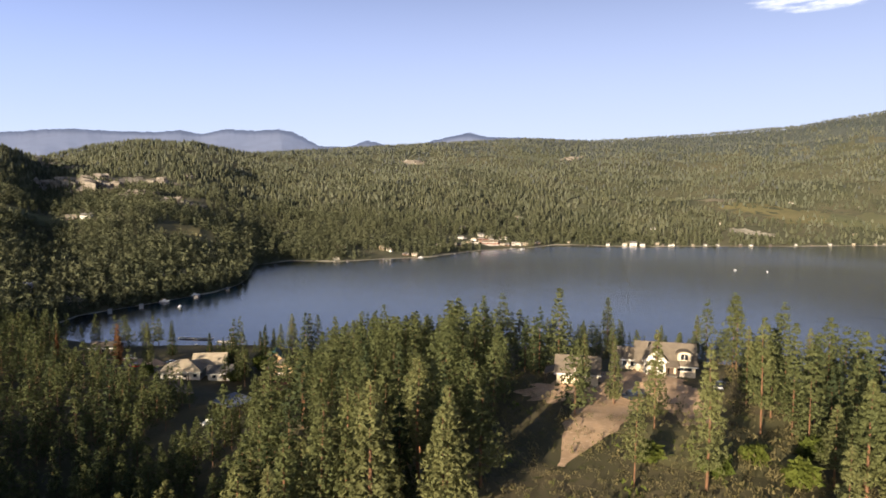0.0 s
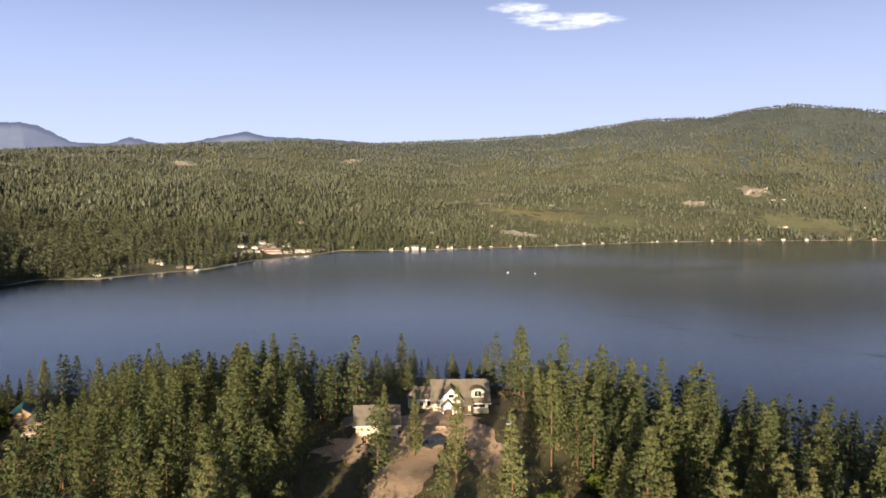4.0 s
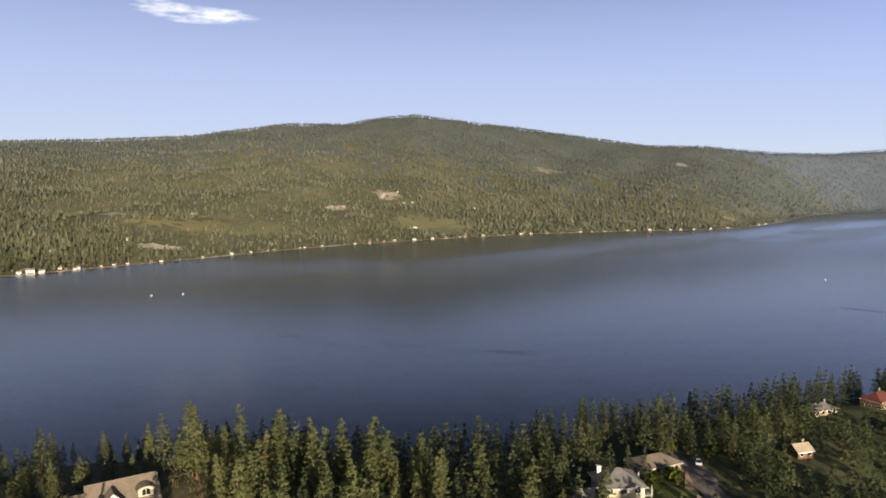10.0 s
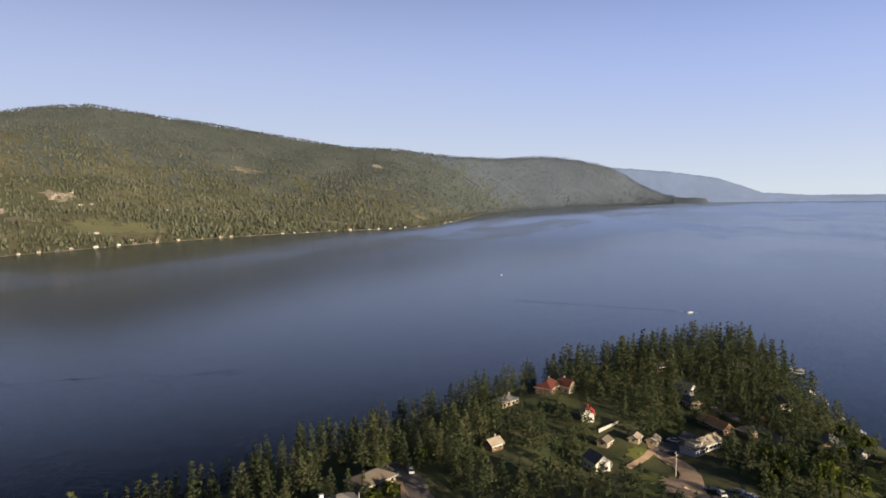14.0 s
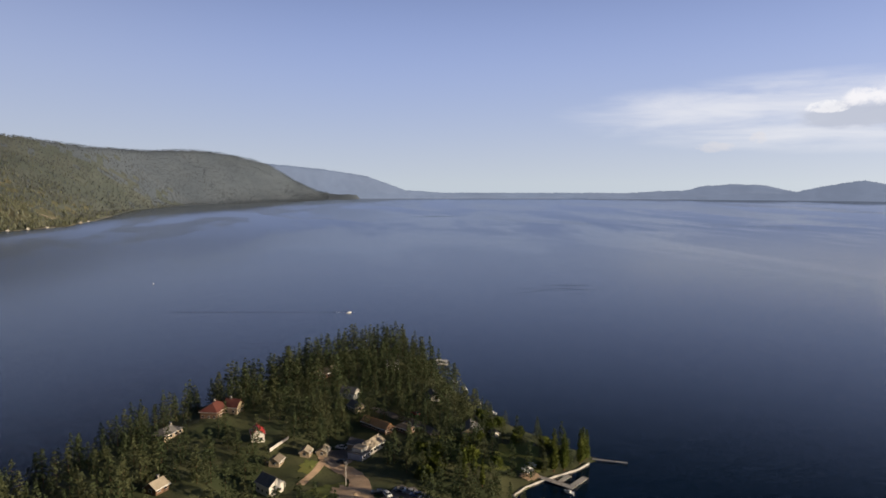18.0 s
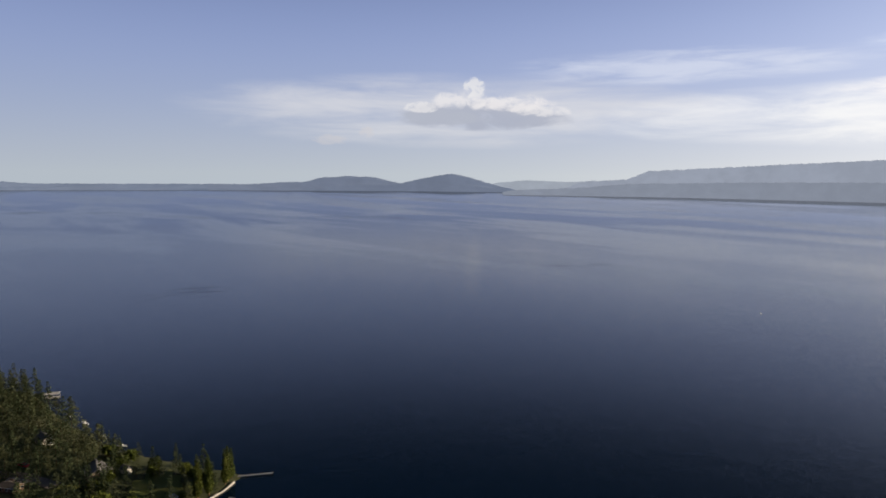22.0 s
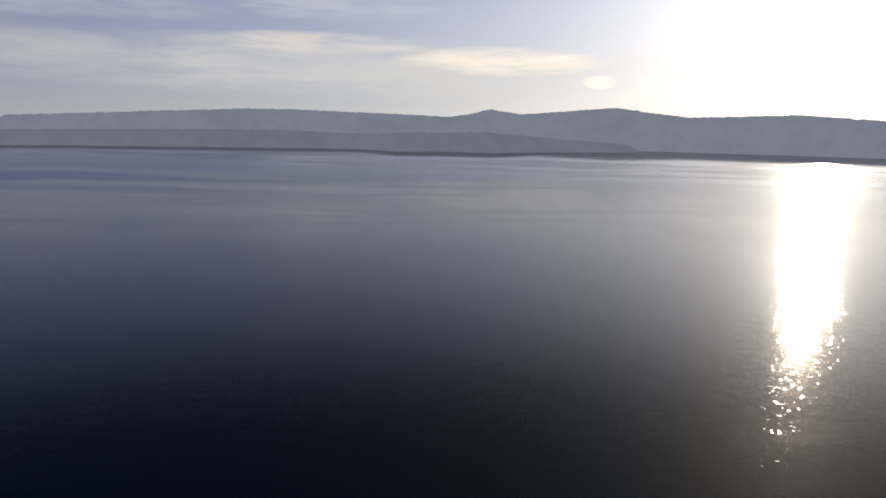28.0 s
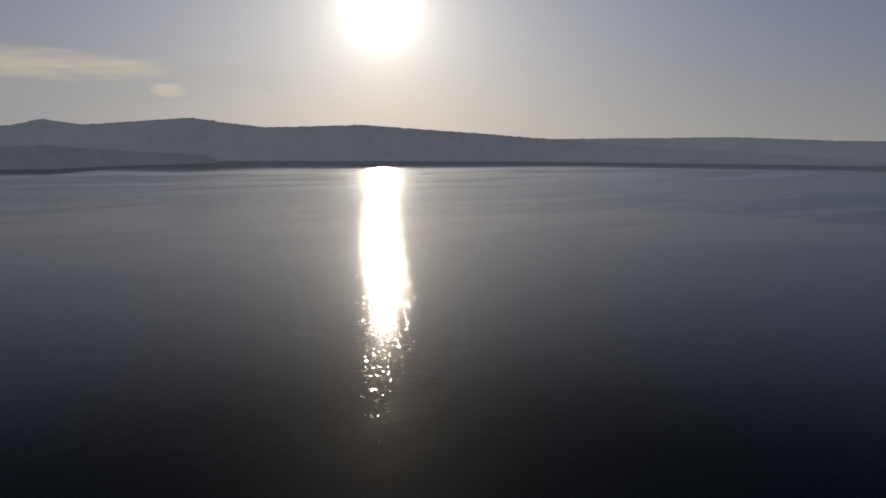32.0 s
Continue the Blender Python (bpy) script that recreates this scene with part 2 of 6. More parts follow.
def water_material():
    m, N = material("lake_water")
    pos = N.add("ShaderNodeNewGeometry").outputs["Position"]
    flat = N.add("ShaderNodeVectorMath", {0: pos, 1: (1.0, 1.6, 1.0)}, operation="MULTIPLY").outputs[0]
    ripple = N.noise(flat, 0.55, 4.0, 0.6)
    swell = N.noise(flat, 0.06, 2.0)
    patch = N.noise(N.add("ShaderNodeVectorMath", {0: pos, 1: (0.0012, 0.0042, 0.002)}, operation="MULTIPLY").outputs[0], 1.0, 4.0, 0.6, 0.6)
    calm = N.step(patch, 0.44, 0.58)
    h = N.math("ADD", N.math("MULTIPLY", ripple, 0.5), N.math("MULTIPLY", swell, 0.6))
    dist = N.add("ShaderNodeVectorMath", {0: pos}, operation="LENGTH").outputs["Value"]
    open_lake = N.math("MULTIPLY", N.step(dist, 500.0, 3000.0), N.step(N.add("ShaderNodeSeparateXYZ", {0: pos}).outputs[1], 600.0, -600.0))
    rough = N.math("ADD", N.math("MULTIPLY_ADD", calm, 0.03, 0.065), N.math("MULTIPLY", open_lake, 0.06))
    b = finish(N, (0.0008, 0.0090, 0.0250), rough, h, 0.22, 0.4, spec=0.38)
    b.inputs["IOR"].default_value = 1.333
    # small smooth facets between the ripples catch the sun one by one
    cell = N.add("ShaderNodeTexVoronoi", {"Vector": pos, "Scale": 0.95}, feature="F1").outputs["Color"]
    tilt = N.add("ShaderNodeVectorMath", {0: cell, 1: (0.5, 0.5, 0.5)}, operation="SUBTRACT").outputs[0]
    tilt = N.add("ShaderNodeVectorMath", {0: tilt, 1: (0.16, 0.16, 0.0)}, operation="MULTIPLY").outputs[0]
    nrm = N.add("ShaderNodeVectorMath", {0: N.add("ShaderNodeVectorMath", {0: tilt, 1: (0.0, 0.0, 1.0)}, operation="ADD").outputs[0]}, operation="NORMALIZE").outputs[0]
    g = N.add("ShaderNodeBsdfPrincipled", {"Base Color": (0.0008, 0.0090, 0.0250, 1.0), "Roughness": 0.05, "Normal": nrm, "IOR": 1.333})
    mx = N.add("ShaderNodeMixShader", {0: 0.11, 1: b.outputs[0], 2: g.outputs[0]})
    # the steepest small waves throw a wide faint glow
    k = N.add("ShaderNodeBsdfPrincipled", {"Base Color": (0.0008, 0.0090, 0.0250, 1.0), "Roughness": 0.5, "IOR": 1.333})
    mx = N.add("ShaderNodeMixShader", {0: 0.045, 1: mx.outputs[0], 2: k.outputs[0]})
    # far out, waves running in towards the shore show their faces
    inward = N.add("ShaderNodeVectorMath", {0: N.add("ShaderNodeVectorMath", {0: pos, 1: (-1.0, -1.0, 0.0)}, operation="MULTIPLY").outputs[0]}, operation="NORMALIZE").outputs[0]
    lean = N.add("ShaderNodeVectorMath", {0: inward, 1: (0.06, 0.06, 0.0)}, operation="MULTIPLY").outputs[0]
    lean = N.add("ShaderNodeVectorMath", {0: N.add("ShaderNodeVectorMath", {0: lean, 1: (0.0, 0.0, 1.0)}, operation="ADD").outputs[0]}, operation="NORMALIZE").outputs[0]
    w = N.add("ShaderNodeBsdfPrincipled", {"Base Color": (0.0008, 0.0090, 0.0250, 1.0), "Roughness": 0.095, "Normal": lean, "IOR": 1.333})
    mx = N.add("ShaderNodeMixShader", {0: N.math("MULTIPLY", N.step(dist, 300.0, 2000.0), N.math("MULTIPLY_ADD", calm, -0.5, 1.0)), 1: mx.outputs[0], 2: w.outputs[0]})
    out = [n for n in N.tree.nodes if n.type == "OUTPUT_MATERIAL"][0]
    N.tree.links.new(mx.outputs[0], out.inputs[0])
    return m


M_WATER = water_material()


# ---- the lie of the land ----
def arr(*v):
    return np.array(v, float)


# azimuth, distance of the far shore
SHORE = arr(-97, 4860, -91, 4640, -86.6, 4290, -82, 3930, -79.6, 3640, -77.5, 3360, -75.6, 3080, -74.5, 2650, -72.7, 2240, -70.8, 1970, -67.2, 1850, -61, 1770, -55, 1684, -50, 1587, -41, 1423, -33, 1286,
            -27, 1165, -20, 1088, -14.7, 1042, -9.4, 1049, -6.9, 964, -2.4, 895, 1.1, 800, 4.9, 770, 8.7, 742, 12.8, 754, 15.4, 712,
            16.1, 585, 16.9, 548, 18.6, 513, 20.8, 492, 24, 465, 28.3, 437, 31.2, 390, 36, 370).reshape(-1, 2)
# azimuth, tangent of the skyline, its distance, height of the eye there
RIDGE = arr(-98, -0.019, 4870, 104, -94.3, -0.0144, 4860, 101, -91, -0.0115, 4840, 100, -89.7, -0.0072, 4820, 100, -87.9, 0.0066, 4780, 100, -86.2, 0.0269, 4740, 100, -84.4, 0.0380, 4700, 99.7,
            -82.1, 0.0461, 4640, 99.5, -80.3, 0.0500, 4560, 99, -78.4, 0.0496, 4420, 98, -76.6, 0.0489, 4260, 97, -72.8, 0.0533, 3700, 95, -68.1, 0.0649, 3450, 94, -63.5, 0.0705, 3300, 91, -59, 0.085, 3250, 90, -53, 0.103, 3200, 88, -49, 0.113, 3120, 87,
            -45, 0.124, 3076, 86, -42.5, 0.121, 3076, 86, -39, 0.112, 3000, 84, -34.5, 0.113, 2950, 82, -31, 0.105, 2900, 81, -27, 0.096, 2850, 76,
            -19, 0.089, 2850, 75, -12, 0.084, 2700, 72, -6.7, 0.089, 2650, 69, -0.7, 0.084, 2550, 68, 4, 0.079, 2500, 68,
            10.5, 0.071, 2400, 68, 15.8, 0.064, 2100, 68, 20, 0.077, 1950, 68, 24, 0.077, 1900, 68, 27.5, 0.066, 1900, 68,
            30.3, 0.051, 1900, 68, 31.5, 0.0555, 1500, 68, 32.8, 0.064, 1400, 68, 40, 0.09, 1400, 68).reshape(-1, 4)
# near land: x, y, height of the ground
# the three points from (-75, 5) are an unseen rise, added for its shade
LAND = arr(0, 0, 31, -75, 5, 30, -115, 18, 30, -160, 30, 31, -40, 60, 18, -70, 130, 6, -50, 112, 9, -90, 160, 6, -45, 160, 12, -130, 130, 6, -140, 200, 5, 0, 80, 30, 30, 110, 31, 26, 133, 31.9, 46, 142, 31.3, 36, 154, 31, 58, 148, 31, 75, 120, 27, 20, 170, 26, 55, 178, 24, -25, 150, 22, -58, 180, 8, -56, 230, 3.5,
           -64, 286, 1.2, -110, 180, 9, -100, 90, 9, -120, 260, 3, -10, 230, 13, 100, 90, 21, 146, 93, 13.5, 175, 98, 12, 215, 71, 10.5,
           110, 150, 15, 224, 38, 4.5, 259, 2, 2.5, 269, 45, 7, 292, 63, 9, 270, -9, 4, 150, 0, 12, 160, -50, 4, 236, -60, 1.2, 340, 30, 8,
           400, 5, 7, 350, -25, 4).reshape(-1, 3)
# the near shore, walked round
EDGE = arr(-200, 330, -150, 306, -90, 312, -45, 300, 0, 268, 50, 240, 95, 206, 120, 176, 150, 160, 180, 152, 212, 144, 245, 124, 300, 104,
           350, 66, 408, 28, 440, -2, 438, -32, 400, -46, 350, -48, 300, -56, 262, -76, 243, -88, 234, -76, 226, -58, 217, -46, 196, -52, 170, -80, 110, -96,
           20, -90, -60, -60).reshape(-1, 2)


def edge_distance(px, py):
    """Signed distance to the near shore, positive on land, for arrays of points."""
    poly = np.vstack([EDGE, [(-200, -20), (-900, 0), (-900, 330)]])
    best = np.full(px.shape, 1e9)
    inside = np.zeros(px.shape, bool)
    for (ax, ay), (bx, by) in zip(poly, np.roll(poly, -1, 0)):
        dx, dy = bx - ax, by - ay
        u = np.clip(((px - ax) * dx + (py - ay) * dy) / (dx * dx + dy * dy), 0, 1)
        best = np.minimum(best, (px - ax - u * dx) ** 2 + (py - ay - u * dy) ** 2)
        cross = (ay > py) != (by > py)
        with np.errstate(divide="ignore", invalid="ignore"):
            inside ^= cross & (px < ax + (py - ay) * dx / (dy if dy else 1e-9))
    d = np.sqrt(best)
    return np.where(inside, d, -d)


def smooth_noise(px, py, scale, seed):
    """Cheap rolling noise from a few waves."""
    rng = np.random.RandomState(seed)
    out = np.zeros(np.shape(px))
    for k in range(7):
        a, f, p = rng.uniform(0, 6.28), rng.uniform(0.6, 1.9) / scale, rng.uniform(0, 6.28)
        out = out + np.sin((px * math.cos(a) + py * math.sin(a)) * f * 6.28 + p)
    return out / 7


def spline(az, table, col):
    order = np.argsort(table[:, 0])
    return np.interp(az, table[order, 0], table[order, col])


def ground_height(px, py):
    px, py = np.asarray(px, float), np.asarray(py, float)
    r = np.hypot(px, py)
    az = np.degrees(np.arctan2(-px, py))
    az = np.where(az < -140, az + 360, az)
    # near land
    d = edge_distance(px, py)
    w = np.zeros(px.shape)
    hsum = np.zeros(px.shape)
    for lx, ly, lz in LAND:
        k = 1.0 / (((px - lx) ** 2 + (py - ly) ** 2) + 160.0) ** 1.7
        w += k
        hsum += k * lz
    near = hsum / w
    rise = np.clip(d / 38.0, 0, 1)
    near = near * (1 - (1 - rise) ** 2) * (d > 0) + np.where(d > 0, 0.25, np.maximum(d * 0.25, -12))
    near = near + np.where(d > 8, smooth_noise(px, py, 40, 5) * 1.2, 0)
    # far hills
    rs = spline(az, SHORE, 1) + smooth_noise(px, py, 160, 9) * 7
    tan, rr, eye = (spline(az, RIDGE, c) for c in (1, 2, 3))
    top = np.maximum(eye + tan * rr - 11, 3)
    inland = np.maximum(rs, np.mean([spline(az + k, SHORE, 1) for k in (-5, -3.5, -2, 0, 2, 3.5)], axis=0) + 10)
    s = np.clip((r - inland) / np.maximum(rr - inland, 60), 0, 1)
    far = top * s ** 1.18 + np.minimum((r - rs) * 0.06, 3.0)
    bumps = smooth_noise(px, py, 420, 2) * 17 + smooth_noise(px, py, 150, 3) * 6
    far = far + bumps * np.clip(s * 4, 0, 1) * np.clip((1 - s) * 5, 0, 1)
    far = np.where(r > rr, top - (r - rr) * 0.16, far)
    far = np.where(r < rs, np.maximum((r - rs) * 0.2, -14), far)
    behind = (az > 60) | (az < -93)
    far = np.where(behind, -14, far)
    near = np.where(r > 560, np.where(az > 25, near, -14), near)
    back = np.where(az > 36, np.minimum(8 + (r - 300) * 0.02, 60), -14)
    near = np.where((r > 300) & (az > 36) & (az < 105) & (d > 0), np.maximum(near, np.minimum(near, back)), near)
    return np.maximum(near, far)


def mesh_from(name, verts, faces, mats, smooth=False):
    """A mesh from arrays; faces all of one size, or a list of arrays of differing sizes."""
    me = bpy.data.meshes.new(name)
    groups = faces if isinstance(faces, list) else [faces]
    total = sum(len(g) for g in groups)
    loops = np.concatenate([np.asarray(g, np.int32).ravel() for g in groups])
    sizes = np.concatenate([np.full(len(g), np.shape(g)[1], np.int32) for g in groups])
    me.vertices.add(len(verts))
    me.vertices.foreach_set("co", np.asarray(verts, np.float32).ravel())
    me.loops.add(len(loops))
    me.loops.foreach_set("vertex_index", loops)
    me.polygons.add(total)
    me.polygons.foreach_set("loop_start", np.concatenate([[0], np.cumsum(sizes)[:-1]]).astype(np.int32))
    me.update(calc_edges=True)
    for m in mats if isinstance(mats, (list, tuple)) else [mats]:
        me.materials.append(m)
    me.polygons.foreach_set("use_smooth", np.full(total, smooth))
    return me


def polar(radii, angles):
    rr, aa = np.meshgrid(radii, angles, indexing="ij")
    return -np.sin(aa) * rr, np.cos(aa) * rr


def ring_faces(nr, na, closed=True):
    i, j = np.meshgrid(np.arange(nr - 1), np.arange(na if closed else na - 1), indexing="ij")
    j2 = (j + 1) % na
    return np.stack([i * na + j, (i + 1) * na + j, (i + 1) * na + j2, i * na + j2], -1).reshape(-1, 4)[:, ::-1]


def build_ground():
    radii = [1.0]
    while radii[-1] < 4880:
        r = radii[-1]
        radii.append(r + (4.0 if r < 470 else min(4.0 + (r - 470) * 0.05, 60)))
    radii = np.array(radii)
    na = 900
    x, y = polar(radii, np.linspace(0, 2 * np.pi, na, endpoint=False))
    z = ground_height(x, y)
    v = np.stack([x, y, z], -1).reshape(-1, 3)
    f = ring_faces(len(radii), na)
    keep = v[f][:, :, 2].max(1) > -13.5
    me = mesh_from("ground", v, f[keep], [M_GROUND, M_HILL, M_FARHILL, M_HAZEHILL, M_GROVE], True)
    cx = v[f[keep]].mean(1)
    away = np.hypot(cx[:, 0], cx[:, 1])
    # with distance the ground changes to its haze-tinted materials
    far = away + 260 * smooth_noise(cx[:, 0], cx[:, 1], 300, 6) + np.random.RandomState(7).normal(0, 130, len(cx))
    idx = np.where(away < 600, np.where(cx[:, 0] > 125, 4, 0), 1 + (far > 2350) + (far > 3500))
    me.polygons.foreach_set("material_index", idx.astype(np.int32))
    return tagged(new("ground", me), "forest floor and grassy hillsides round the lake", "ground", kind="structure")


build_ground()


def build_water():
    radii = np.concatenate([[1.0], np.geomspace(60, 4990, 40)])
    x, y = polar(radii, np.linspace(0, 2 * np.pi, 180, endpoint=False))
    v = np.stack([x, y, 0 * x], -1).reshape(-1, 3)
    tagged(new("water", mesh_from("water", v, ring_faces(len(radii), 180), M_WATER, True)), "calm dark blue lake water with light ripples", "lake", kind="structure")


build_water()

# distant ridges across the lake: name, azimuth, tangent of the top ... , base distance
# haze of the distance is put into each range's colour and emission
def hazy_backdrop(name, c, glow, share=0.35):
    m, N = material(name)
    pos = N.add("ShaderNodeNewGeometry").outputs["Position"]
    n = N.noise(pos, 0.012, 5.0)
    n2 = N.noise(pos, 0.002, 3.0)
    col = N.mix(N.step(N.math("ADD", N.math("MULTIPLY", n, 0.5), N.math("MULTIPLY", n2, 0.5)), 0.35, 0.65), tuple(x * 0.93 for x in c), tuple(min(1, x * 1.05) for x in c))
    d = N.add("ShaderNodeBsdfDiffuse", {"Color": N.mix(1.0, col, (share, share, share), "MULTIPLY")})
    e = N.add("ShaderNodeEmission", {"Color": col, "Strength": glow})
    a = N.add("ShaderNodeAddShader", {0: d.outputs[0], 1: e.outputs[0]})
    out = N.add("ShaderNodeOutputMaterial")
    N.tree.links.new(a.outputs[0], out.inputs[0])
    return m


def far_ridge(name, label, table, dist, mat, eye, rough=0.0006, thick=140.0, seed=1, low=-10.0, relief=10.0):
    """A distant range along an arc, folded into spurs and gullies; table: azimuth, tangent of the skyline."""
    t = np.array(table, float).reshape(-1, 2)
    t = t[np.argsort(t[:, 0])]
    az = np.arange(t[0, 0], t[-1, 0] + 0.01, 0.09)
    dist = np.full(len(az), float(dist)) if not isinstance(dist, list) else np.array(dist, float).reshape(-1, 2)
    if dist.ndim == 2:
        q = dist[np.argsort(dist[:, 0])]
        dist = np.interp(az, q[:, 0], q[:, 1])
    rng = np.random.RandomState(seed)
    tan = np.interp(az, t[:, 0], t[:, 1])
    jag = np.convolve(rng.normal(0, 1, len(az) + 8), np.ones(5) / 5, "same")[4:-4] * rough + rng.normal(0, rough * 0.5, len(az))
    top = eye + (tan + jag) * dist
    broad = np.convolve(np.pad(top, 15, "edge"), np.ones(31) / 31, "valid")
    a = np.radians(az)
    along = a * 4800
    rows = []
    for k in np.linspace(0, 1, 15):
        ease = 4 * k * (1 - k)
        fold = np.abs(smooth_noise(along + 420 * k, np.full(len(az), k * 520), 900, seed + 50)) * 2.2 + 0.35 * np.abs(smooth_noise(along, np.full(len(az), k * 200), 260, seed + 51))
        d = dist - thick * (1 - k) ** 0.8 - ease * relief * 1.5 * (1 - fold)
        crest = top if k > 0.99 else broad - 2.5 * rough * dist
        z = low + (np.maximum(crest, low + 1) - low) * k ** 0.9
        z = np.maximum(z - ease * relief * fold, low + 0.2)
        rows.append(np.stack([-np.sin(a) * d, np.cos(a) * d, z], -1))
    back = rows[-1].copy()
    back[:, :2] *= 1.004
    back[:, 2] = low
    rows.append(back)
    v = np.concatenate(rows)
    return tagged(new(name, mesh_from(name, v, ring_faces(len(rows), len(az), False)[:, ::-1], mat, True)), label, "mountain range", kind="structure")


# pale blue tints stand for haze; the glow is added, no lamp
M_MOUNT = hazy_backdrop("far_mountains", (0.18, 0.205, 0.29), 0.50, 0.5)
M_FAREAST = hazy_backdrop("far_east_ridge", (0.165, 0.200, 0.275), 0.80)
M_FARSOUTH = hazy_backdrop("far_low_hills", (0.165, 0.195, 0.265), 0.85)
M_FARPALE = hazy_backdrop("far_pale_hills", (0.30, 0.33, 0.38), 1.0)
M_WEST = hazy_backdrop("far_west_hills", (0.232, 0.256, 0.310), 1.15)
M_WESTLOW = hazy_backdrop("far_west_foreshore", (0.205, 0.228, 0.280), 1.05)

far_ridge("backdrop_mountains", "distant mountains tinted blue for haze behind the wooded hills",
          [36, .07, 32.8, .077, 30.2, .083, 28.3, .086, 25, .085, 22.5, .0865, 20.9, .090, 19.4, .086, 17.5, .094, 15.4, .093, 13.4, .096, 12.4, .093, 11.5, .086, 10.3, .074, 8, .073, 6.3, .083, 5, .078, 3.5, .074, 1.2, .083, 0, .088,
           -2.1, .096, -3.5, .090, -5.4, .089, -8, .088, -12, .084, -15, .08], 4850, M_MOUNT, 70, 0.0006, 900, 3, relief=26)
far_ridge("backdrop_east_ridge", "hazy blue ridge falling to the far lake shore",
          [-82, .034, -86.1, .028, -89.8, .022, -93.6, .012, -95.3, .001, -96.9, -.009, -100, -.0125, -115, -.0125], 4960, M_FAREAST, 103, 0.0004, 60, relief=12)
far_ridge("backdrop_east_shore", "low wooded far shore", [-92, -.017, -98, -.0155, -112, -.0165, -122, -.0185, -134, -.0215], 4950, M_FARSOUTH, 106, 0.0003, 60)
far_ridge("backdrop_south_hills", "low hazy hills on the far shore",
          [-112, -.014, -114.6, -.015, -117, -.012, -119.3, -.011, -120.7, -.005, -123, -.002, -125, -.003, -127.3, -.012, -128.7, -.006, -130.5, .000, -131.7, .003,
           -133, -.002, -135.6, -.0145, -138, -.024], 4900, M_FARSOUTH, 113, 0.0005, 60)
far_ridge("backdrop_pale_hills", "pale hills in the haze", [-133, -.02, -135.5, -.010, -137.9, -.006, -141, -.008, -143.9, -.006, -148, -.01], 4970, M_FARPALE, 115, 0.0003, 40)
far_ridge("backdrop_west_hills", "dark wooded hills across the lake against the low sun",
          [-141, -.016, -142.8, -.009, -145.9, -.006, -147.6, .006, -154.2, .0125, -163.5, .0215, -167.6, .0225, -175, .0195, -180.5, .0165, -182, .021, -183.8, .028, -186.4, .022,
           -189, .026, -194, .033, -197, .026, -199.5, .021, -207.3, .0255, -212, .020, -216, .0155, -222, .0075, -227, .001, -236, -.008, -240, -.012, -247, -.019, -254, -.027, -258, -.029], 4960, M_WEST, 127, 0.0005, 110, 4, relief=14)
far_ridge("backdrop_west_far_hills", "low hills paled for haze behind the lake", [-218, .004, -226, .006, -237, .0085, -244, .004, -252, .003, -262, -.006], 4985, M_FARPALE, 133, 0.0003, 20)
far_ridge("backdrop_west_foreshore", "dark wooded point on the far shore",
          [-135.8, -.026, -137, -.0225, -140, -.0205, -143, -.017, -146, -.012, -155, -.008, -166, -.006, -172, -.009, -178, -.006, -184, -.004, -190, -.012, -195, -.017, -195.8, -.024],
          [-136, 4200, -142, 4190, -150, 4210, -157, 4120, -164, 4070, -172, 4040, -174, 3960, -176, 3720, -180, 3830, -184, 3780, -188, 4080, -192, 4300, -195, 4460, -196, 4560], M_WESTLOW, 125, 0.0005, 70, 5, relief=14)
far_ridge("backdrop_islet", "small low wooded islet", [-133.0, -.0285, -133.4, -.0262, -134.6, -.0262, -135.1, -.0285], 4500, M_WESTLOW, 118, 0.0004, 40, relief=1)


# ---- trees ----
def tuft_soup(h, crown, base, n, size, rng, droop=0.25, taper=0.9, per=5):
    """Crown of a conifer as many small blades round leaning branches."""
    k = 1 - (1 - rng.uniform(0, 1, n)) ** 0.66
    zc = h * (base + (1 - base) * k)
    lobes = 0.78 + 0.22 * np.sin(np.arange(60) * 1.7 + rng.uniform(0, 6))
    env = crown * np.clip((1 - k) ** taper * (0.35 + 0.65 * np.minimum(k / 0.18, 1)) + 0.05, 0, 1)
    a = rng.uniform(0, 2 * np.pi, n)
    whorl = 0.72 + 0.28 * np.sin(zc * 4.1 + np.sin(a * 3 + rng.uniform(0, 6)) * 1.7) * lobes[rng.randint(0, 60, n)]
    rad = env * whorl * np.sqrt(rng.uniform(0.12, 1, n))
    c = np.stack([np.cos(a) * rad, np.sin(a) * rad, zc - rad * droop], -1)
    c = np.repeat(c, per, 0)
    m = len(c)
    out = np.repeat(np.stack([np.cos(a), np.sin(a), np.full(n, 0.15)], -1), per, 0)
    face = out * 0.9 + (0, 0, 0.35) + rng.normal(0, 0.42, (m, 3))
    face /= np.linalg.norm(face, axis=1, keepdims=True)
    way = np.cross(face, rng.normal(0, 1, (m, 3))) + out * 0.35
    way /= np.linalg.norm(way, axis=1, keepdims=True) + 1e-9
    side = np.cross(face, way)
    side /= np.linalg.norm(side, axis=1, keepdims=True) + 1e-9
    s = size * rng.uniform(0.6, 1.3, (m, 1)) * np.repeat(0.65 + 0.5 * (1 - k), per)[:, None]
    p0 = c + way * s
    p1 = c - way * s * 0.35 + side * s * 0.42
    p2 = c - way * s * 0.35 - side * s * 0.42
    return np.stack([p0, p1, p2], 1)


